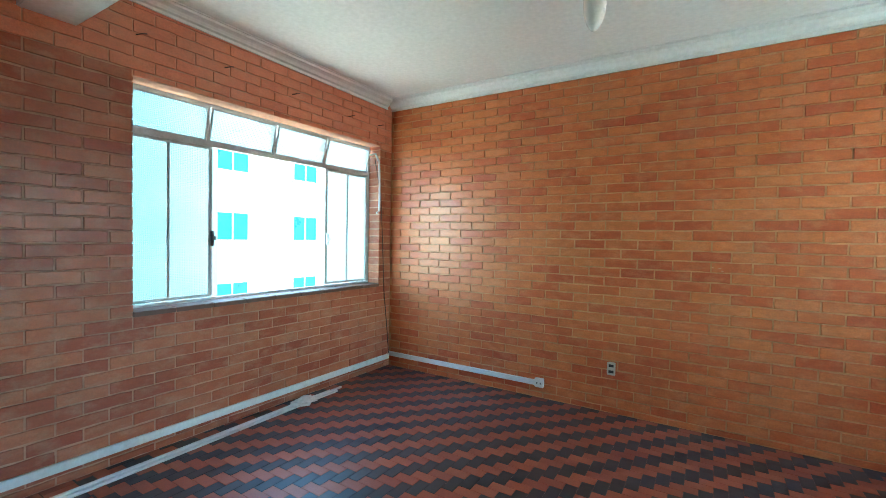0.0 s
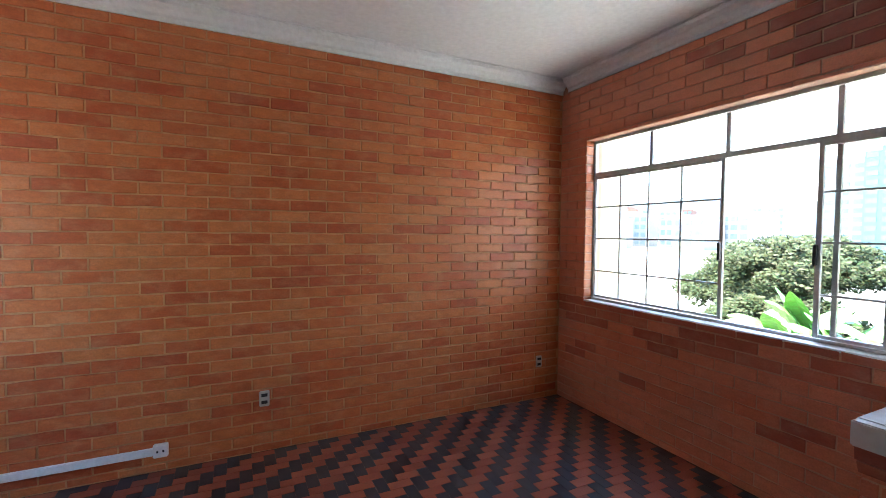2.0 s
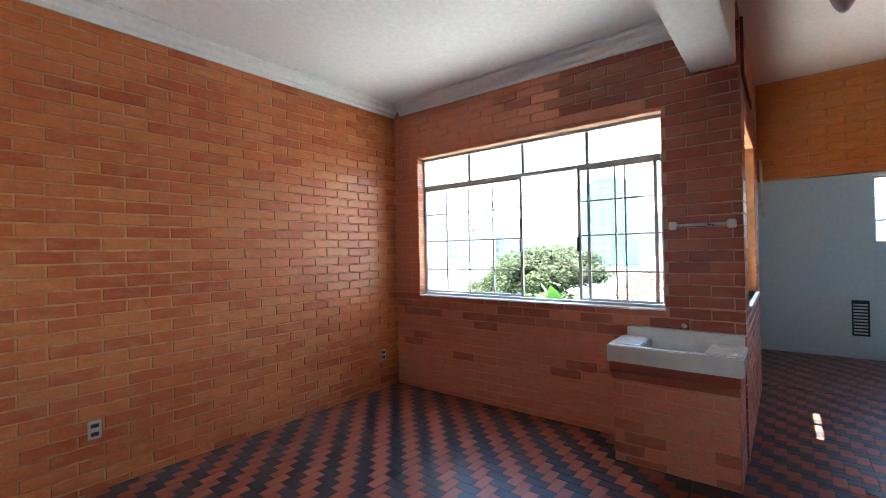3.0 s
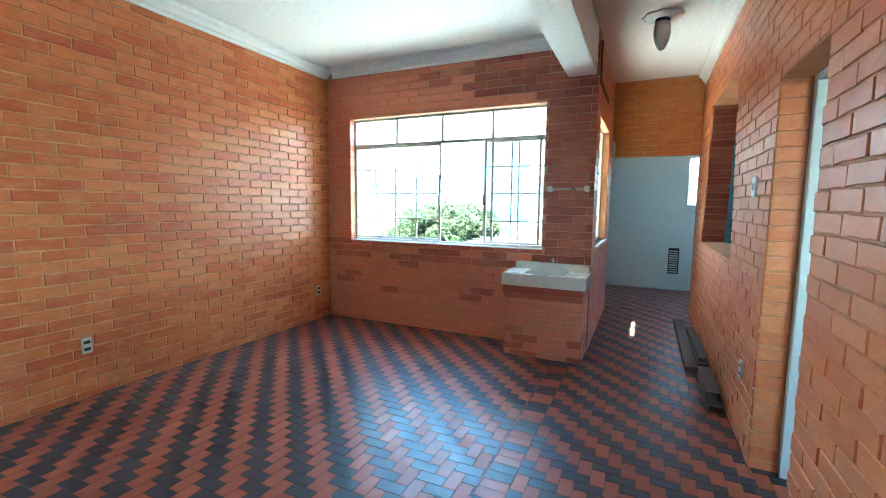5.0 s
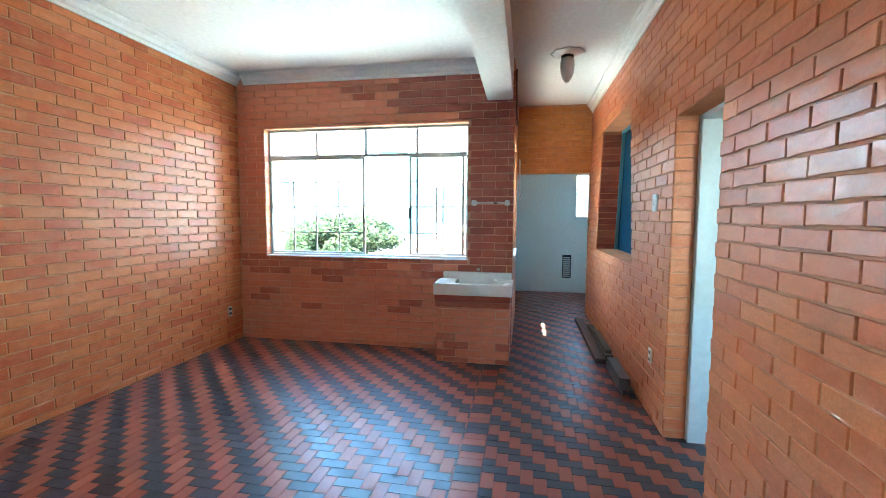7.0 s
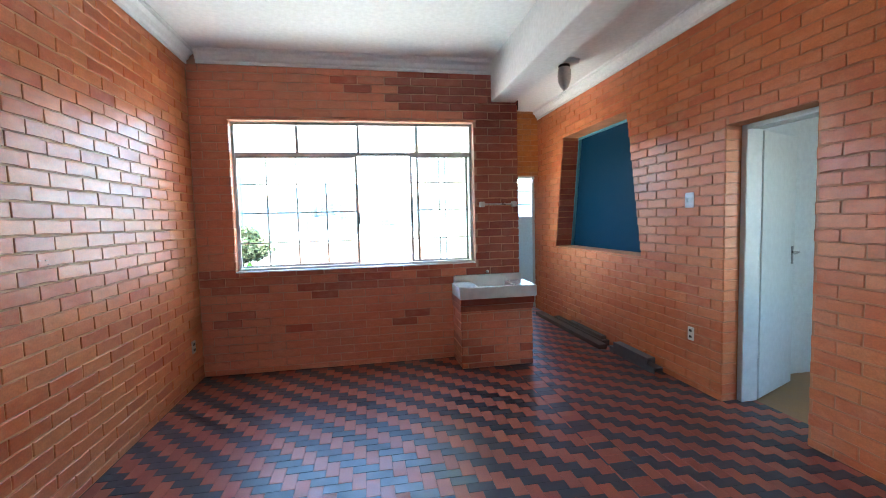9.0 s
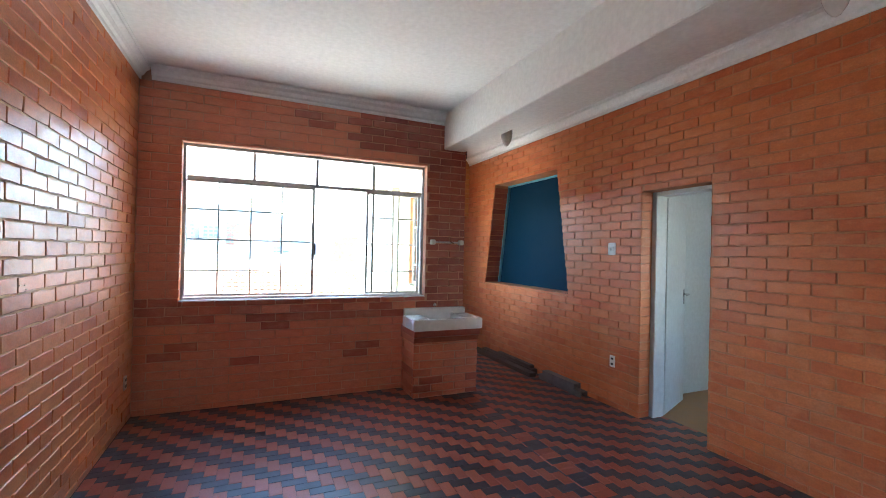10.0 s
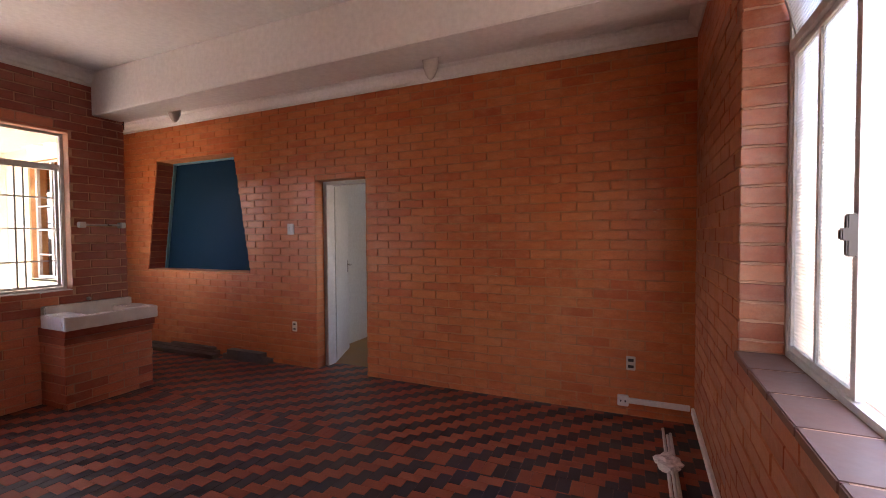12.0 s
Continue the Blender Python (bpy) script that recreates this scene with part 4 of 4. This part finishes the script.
def plastic_wrap(at, seed):
    rng = random.Random(seed)
    w = thing("plastic_wrap", "crumpled clear plastic film tied round the rods", "wrapping", at)
    bm = bmesh.new()
    bmesh.ops.create_icosphere(bm, subdivisions=3, radius=1.0)
    for v in bm.verts:
        n = v.co.normalized()
        v.co = Vector((n.x * 0.075, n.y * 0.14, n.z * 0.036)) * (0.8 + 0.5 * noise.noise(n * 3.1 + Vector((seed, 0, 0))) + 0.25 * noise.noise(n * 8))
        if n.x > 0.4:
            v.co.x += 0.07 * (n.x - 0.4) * (1 + noise.noise(n * 6))
    low = min(v.co.z for v in bm.verts)
    for v in bm.verts:
        v.co.z -= low
    part("film", bm, PLASTIC, w).matrix_world = pose(*at)
    return w


plastic_wrap((-2.945, 2.62, 0.0), 3)
plastic_wrap((-2.945, 0.52, 0.0), 7)

# ---- timber and channels along the passage wall ----


def plank(label, x0, x1, y0, y1, z0, z1, material=OLD_WOOD, name="wooden_plank"):
    p = thing(name, label, "plank")
    part("board", boxes((x0, x1, y0, y1, z0, z1), bevel=0.004), material, p)
    return p


plank("old grey wooden beam lying along the wall", 1.95, 3.75, YS + 0.10, YS + 0.20, 0.0, 0.05)
plank("old grey wooden beam lying along the wall", 2.05, 3.35, YS + 0.012, YS + 0.09, 0.0, 0.062)
plank("old wooden offcut lying on a beam", 2.10, 2.9, YS + 0.02, YS + 0.085, 0.0625, 0.10)
for _x0, _x1, _y, _z in ((1.14, 1.88, YS + 0.03, 0.0), (1.24, 1.80, YS + 0.035, 0.0605)):
    _c = thing("steel_channel", "grey painted steel channel lying along the wall", "channel")
    part("profile", boxes((_x0, _x1, _y, _y + 0.005, _z, _z + 0.056), (_x0, _x1, _y + 0.08, _y + 0.085, _z, _z + 0.056), (_x0, _x1, _y, _y + 0.085, _z + 0.055, _z + 0.060)), CHANNEL_PAINT, _c)

# ---- far room ----
vent_panel = thing("wall_vent", "dark grey slatted vent set in the pale wall", "vent")
part("frame", boxes((FAR_X - 0.012, FAR_X, -0.22, -0.055, 0.285, 0.735), bevel=0.003), DARK_METAL, vent_panel)
for _i in range(10):
    part("slat", boxes((FAR_X - 0.018, FAR_X - 0.011, -0.20, -0.07, 0.31 + _i * 0.04, 0.33 + _i * 0.04)), STEEL, vent_panel)
outlet("wall_box", "small dark wall box with loose wires", (FAR_X, 0.40, 1.44), "e", 0.03, 0.05, [], BLACK)
window_3 = setting("window_3", boxes((FAR_X + 0.05, FAR_X + 0.08, -1.45, -1.42, 1.45, 2.29), (FAR_X + 0.05, FAR_X + 0.08, -0.30, -0.27, 1.45, 2.29), (FAR_X + 0.05, FAR_X + 0.08, -1.42, -0.30, 1.45, 1.48), (FAR_X + 0.05, FAR_X + 0.08, -1.42, -0.30, 2.26, 2.29),
                                     (FAR_X + 0.055, FAR_X + 0.075, -0.475, -0.46, 1.48, 2.26), (FAR_X + 0.055, FAR_X + 0.075, -1.42, -0.30, 1.73, 1.745), (FAR_X + 0.055, FAR_X + 0.075, -1.42, -0.30, 2.0, 2.015)), STEEL, "small steel window in the far room")
# passage window frame, lintel and pipe
window_4 = setting("window_4", boxes((HALL_WIN[0], HALL_WIN[1], PIER_S + 0.08, PIER_S + 0.11, HALL_WIN[2], HALL_WIN[2] + 0.03), (HALL_WIN[0], HALL_WIN[1], PIER_S + 0.08, PIER_S + 0.11, HALL_WIN[3] - 0.02, HALL_WIN[3]),
                          *[(x - 0.02, x + 0.02, PIER_S + 0.08, PIER_S + 0.11, HALL_WIN[2] + 0.03, HALL_WIN[3] - 0.02) for x in (2.44, 2.91, 3.265, 3.58)],
                          *[(2.46, 3.56, PIER_S + 0.085, PIER_S + 0.105, z - 0.008, z + 0.008) for z in (1.30, 1.58, 1.85)]), STEEL, "grey steel window grid in the passage, without glass")
setting("window_sill", boxes((HALL_WIN[0] - 0.02, HALL_WIN[1] + 0.02, PIER_S - 0.02, PIER_S + 0.17, HALL_WIN[2] - 0.03, HALL_WIN[2]), bevel=0.004), TRIM_PAINT, "white painted sill of the passage opening")
rusty_strap = thing("rusty_strap", "rusty flat iron strap fixed under the beam", "strap")
part("strap", boxes((2.14, 3.1, PIER_S - 0.014, PIER_S - 0.002, 2.60, 2.66), (2.12, 2.16, PIER_S - 0.02, PIER_S - 0.002, 2.60, 2.98), bevel=0.002), RUST, rusty_strap)
passage_pipe = thing("hook_pipe", "thin white bent pipe beside the passage opening", "pipe")
part("pipe", tube(bmesh.new(), [(3.96, PIER_S - 0.03, 2.30), (3.98, PIER_S - 0.035, 2.25), (3.98, PIER_S - 0.035, 1.80), (3.94, PIER_S - 0.05, 1.74), (3.90, PIER_S - 0.06, 1.80)], 0.012), PLASTIC, passage_pipe)

# ---- old plaster smears on the bricks ----
_rng = random.Random(23)
for _wall, _x, _z, _y0, _y1 in ((wall_north, 0.10, 1.30, YN - 0.003, YN + 0.001),
                                (wall_south, -2.87, 1.67, YS - 0.001, YS + 0.003), (wall_south, -1.55, 1.12, YS - 0.001, YS + 0.003)):
    for _k in range(3):
        _cx, _cz, _r = _x + _rng.gauss(0, 0.035), _z + _rng.gauss(0, 0.012), _rng.uniform(0.004, 0.009)
        _poly = [(_cx + _r * _rng.uniform(0.7, 2.2) * math.cos(a), _cz + 0.45 * _r * _rng.uniform(0.6, 1.3) * math.sin(a)) for a in (0, 0.8, 1.6, 2.4, 3.2, 4.0, 4.8, 5.6)]
        _bm = bmesh.new()
        prism(_bm, _poly, _y0, _y1)
        part("plaster_smear", _bm, MORTAR_PALE, _wall)

# ---- brickwork ----
_rng = random.Random(11)
lay(wall_north, "brick", BRICK, courses(XW, XE, 0.0, CORNICE, -0.56), ((0, YN, 0), (1, 0, 0), (0, 0, 1), (0, -1, 0)),
    lambda u, v: -1.9 < u < 1.2 and 0.9 < v < 2.1, _rng)
_west = courses(YS, YN, 0.0, 3.02, 0.05, [(W1[2], W1[3], lambda z: W1[:2])])
_axes = ((XW, 0, 0), (0, 1, 0), (0, 0, 1), (1, 0, 0))
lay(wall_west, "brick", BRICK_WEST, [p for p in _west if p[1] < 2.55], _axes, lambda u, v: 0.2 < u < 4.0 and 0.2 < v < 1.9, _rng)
lay(wall_west, "brick", BRICK_PLAIN, [(u, v, w + 0.003, h + 0.0035) for u, v, w, h in _west if v >= 2.55], _axes, lambda u, v: True, _rng, stuff_name="brickwork_plain")


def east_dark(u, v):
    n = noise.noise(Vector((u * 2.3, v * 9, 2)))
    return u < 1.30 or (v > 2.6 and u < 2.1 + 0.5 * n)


def east_worn(u, v):
    """Barer bricks scattered below the window and above it."""
    n = noise.noise(Vector((u * 2.3, v * 9, 2)))
    return not east_dark(u, v) and ((0.80 < v < 0.99 and n > -0.08) or (0.40 < v <= 0.80 and n > 0.33) or (v > 2.6 and u < 2.6 and n > 0.1))


_east = courses(PIER_S, YN, 0.0, CORNICE, 0.86, [(W2[2], W2[3], lambda z: W2[:2])])
_axes = ((XE, 0, 0), (0, 1, 0), (0, 0, 1), (-1, 0, 0))
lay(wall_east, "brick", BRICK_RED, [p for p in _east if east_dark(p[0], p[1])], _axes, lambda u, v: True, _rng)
lay(wall_east, "brick", BRICK_MID, [p for p in _east if east_worn(p[0], p[1])], _axes, lambda u, v: True, _rng, stuff_name="brickwork_worn")
lay(wall_east, "brick", BRICK_PLAIN, [(u, v, w + 0.003, h + 0.0035) for u, v, w, h in _east if not east_dark(u, v) and not east_worn(u, v)], _axes, lambda u, v: v < 1.0, _rng, stuff_name="brickwork_plain")


def slanted(z):
    k = (z - BLz) / (TRz - BLz)
    return BLx + (TLx - BLx) * k, BRx + (TRx - BRx) * k


lay(wall_south, "brick", BRICK_SOUTH, courses(XWS, LINTEL_X + 0.15, 0.0, 2.99, 0.10, [(0.0, DOOR[2], lambda z: DOOR[:2]), (BLz, TRz, slanted)]), ((0, YS, 0), (1, 0, 0), (0, 0, 1), (0, 1, 0)),
    lambda u, v: -2.2 < u < 0.8 and 0.7 < v < 2.0, _rng)
lay(wall_lintel, "brick", BRICK_WARM_LIT, courses(YS, PIER_S, 2.108, CEILING, 0.0), ((LINTEL, 0, 0), (0, 1, 0), (0, 0, 1), (-1, 0, 0)), lambda u, v: True, _rng)
_hw = [(HALL_WIN[2], HALL_WIN[3], lambda z: HALL_WIN[:2])]
lay(wall_passage, "brick", BRICK, courses(XE, LINTEL_X, 0.0, CEILING, 0.0, _hw), ((0, PIER_S, 0), (1, 0, 0), (0, 0, 1), (0, -1, 0)), lambda u, v: True, _rng)
_low = courses(PED_Y0, PED_Y1, 0.0, 0.565, 0.02)
lay(_core, "brick", BRICK_MID, [p for p in _low if p[1] < 0.26 and (p[0] * 37) % 1 < 0.7], ((PED_X, 0, 0), (0, 1, 0), (0, 0, 1), (-1, 0, 0)), lambda u, v: True, _rng)
lay(_core, "brick", BRICK_PLAIN, [p for p in _low if not (p[1] < 0.26 and (p[0] * 37) % 1 < 0.7)], ((PED_X, 0, 0), (0, 1, 0), (0, 0, 1), (-1, 0, 0)), lambda u, v: True, _rng)
_low = courses(PED_X, XE, 0.0, 0.565, 0.05)
lay(_core, "brick", BRICK_MID, [p for p in _low if p[1] < 0.26 and (p[0] * 37) % 1 < 0.7], ((0, PED_Y1, 0), (1, 0, 0), (0, 0, 1), (0, 1, 0)), lambda u, v: True, _rng)
lay(_core, "brick", BRICK_PLAIN, [p for p in _low if not (p[1] < 0.26 and (p[0] * 37) % 1 < 0.7)], ((0, PED_Y1, 0), (1, 0, 0), (0, 0, 1), (0, 1, 0)), lambda u, v: True, _rng)
_low = courses(PED_X, XE, 0.0, 0.565, 0.05)
lay(_core, "brick", BRICK_MID, [p for p in _low if p[1] < 0.26 and (p[0] * 37) % 1 < 0.7], ((0, PED_Y0, 0), (1, 0, 0), (0, 0, 1), (0, -1, 0)), lambda u, v: True, _rng)
lay(_core, "brick", BRICK_PLAIN, [p for p in _low if not (p[1] < 0.26 and (p[0] * 37) % 1 < 0.7)], ((0, PED_Y0, 0), (1, 0, 0), (0, 0, 1), (0, -1, 0)), lambda u, v: True, _rng)
# reveals of the openings
lay(wall_west, "reveal_brick", BRICK_WEST, [(X1 + 0.083, z, 0.158, h) for _, z, w, h in courses(0, 0.2, W1[2], W1[3], 0.0) if w > 0.12], ((0, W1[0] + 0.0065, 0), (1, 0, 0), (0, 0, 1), (0, 1, 0)), lambda u, v: True, _rng)
lay(wall_west, "reveal_brick", BRICK_WEST, [(X1 + 0.083, z, 0.158, h) for _, z, w, h in courses(0, 0.2, W1[2], W1[3], 0.0) if w > 0.12], ((0, W1[1] - 0.0065, 0), (1, 0, 0), (0, 0, 1), (0, -1, 0)), lambda u, v: True, _rng)
lay(wall_east, "reveal_brick", BRICK, [(XE + 0.052, z, 0.095, h) for _, z, w, h in courses(0, 0.2, W2[2], W2[3], 0.0) if w > 0.12], ((0, W2[1] - 0.0065, 0), (1, 0, 0), (0, 0, 1), (0, -1, 0)), lambda u, v: True, _rng)
lay(wall_south, "reveal_brick", BRICK_SOUTH, [(YS - 0.07, z, 0.13, h) for _, z, w, h in courses(0, 0.2, 0.0, DOOR[2], 0.0) if w > 0.12], ((DOOR[1] - 0.0065, 0, 0), (0, 1, 0), (0, 0, 1), (-1, 0, 0)), lambda u, v: True, _rng)
_slope = Vector((TRx - BRx, 0, TRz - BLz)).normalized()
_face = Vector((-_slope.z, 0, _slope.x))
lay(wall_south, "reveal_brick", BRICK_RED, [(-0.135, 0.04 + COURSE * i, 0.24, COURSE - JOINT) for i in range(18)], (Vector((BRx, YS, BLz)) + _face * 0.0065, (0, 1, 0), _slope, _face), lambda u, v: True, _rng)

# ---- floor tiles ----
TILE, TILE_SOUTH = 0.0775, 0.0725


def zigzag(x0, x1, y0, y1, anchor, size):
    """Two lists of tiles: those along x and those along y, cut to a rectangle."""
    flat, tall = [], []
    gap = 0.0018
    for b in range(-40, 41):
        for a in range(-140, 141):
            vx, vy = anchor[0] + (a + 2 * b) * size, anchor[1] + (a - 2 * b) * size
            for out, cx, cy, w, h in ((tall, vx, vy, size, 2 * size), (flat, vx + 0.5 * size, vy - 1.5 * size, 2 * size, size)):
                l, r, low, top = max(x0, cx - w / 2), min(x1, cx + w / 2), max(y0, cy - h / 2), min(y1, cy + h / 2)
                if r - l > 0.012 and top - low > 0.012:
                    out.append(((l + r) / 2, (low + top) / 2, r - l - gap, top - low - gap))
    return flat, tall


BAND_N, BAND_S = 1.053, 0.902
SOUTH_ANCHOR = (0.36, 0.68)
FLOOR_AXES = ((0, 0, 0), (1, 0, 0), (0, 1, 0), (0, 0, 1))
_near = lambda u, v: -2.3 < u < -0.4 and -0.1 < v < 2.6
for _zone, _anchor in (((XWS, XE, BAND_N, YN), (-1.205, 1.995)), ((XWS, XE, YS, BAND_S), SOUTH_ANCHOR), ((XE, LINTEL_X + 0.15, YS, PIER_S), SOUTH_ANCHOR), ((LINTEL_X + 0.15, FAR_X, -1.6, PIER_S + 0.15), SOUTH_ANCHOR), ((DOOR[0], DOOR[1], YS - 0.274, YS), SOUTH_ANCHOR)):
    _flat, _tall = zigzag(*_zone, _anchor, TILE if _zone[3] == YN else TILE_SOUTH)
    _single = _near if _zone[3] in (YN,) else (lambda u, v: False)
    lay(floor, "tile", TILE_RED, _flat, FLOOR_AXES, _single, _rng, 0.003, 0.0012, "tiles_red")
    lay(floor, "tile", TILE_DARK, _tall, FLOOR_AXES, _single, _rng, 0.003, 0.0012, "tiles_black")
# the band of tiles under the beam: pairs of red and black, with one single black tile
_red, _dark = [], []
for _i in range(-43, 27):
    _x = 0.128 + _i * TILE
    _k = (_i - 1) % 4 if _i > 0 else (-_i - 1) % 4
    (_dark if _i == 0 or _k in (2, 3) else _red).append((_x, (BAND_N + BAND_S) / 2, TILE - 0.0018, BAND_N - BAND_S - 0.002))
_red = [p for p in _red if XWS + 0.03 < p[0] < XE - 0.03]
_dark = [p for p in _dark if XWS + 0.03 < p[0] < XE - 0.03]
lay(floor, "border_tile", TILE_RED, _red, FLOOR_AXES, lambda u, v: True, _rng, 0.003, 0.0012)
lay(floor, "border_tile", TILE_DARK, _dark, FLOOR_AXES, lambda u, v: True, _rng, 0.003, 0.0012)

# ---- the west wall and what it carries stand a little out of square ----
_pivot = Matrix.Translation((XW, YN, 0)) @ Matrix.Rotation(radians(-0.85), 4, "Z") @ Matrix.Translation((-XW, -YN, 0))
for _ob in WEST:
    _ob.matrix_world = _pivot @ _ob.matrix_world
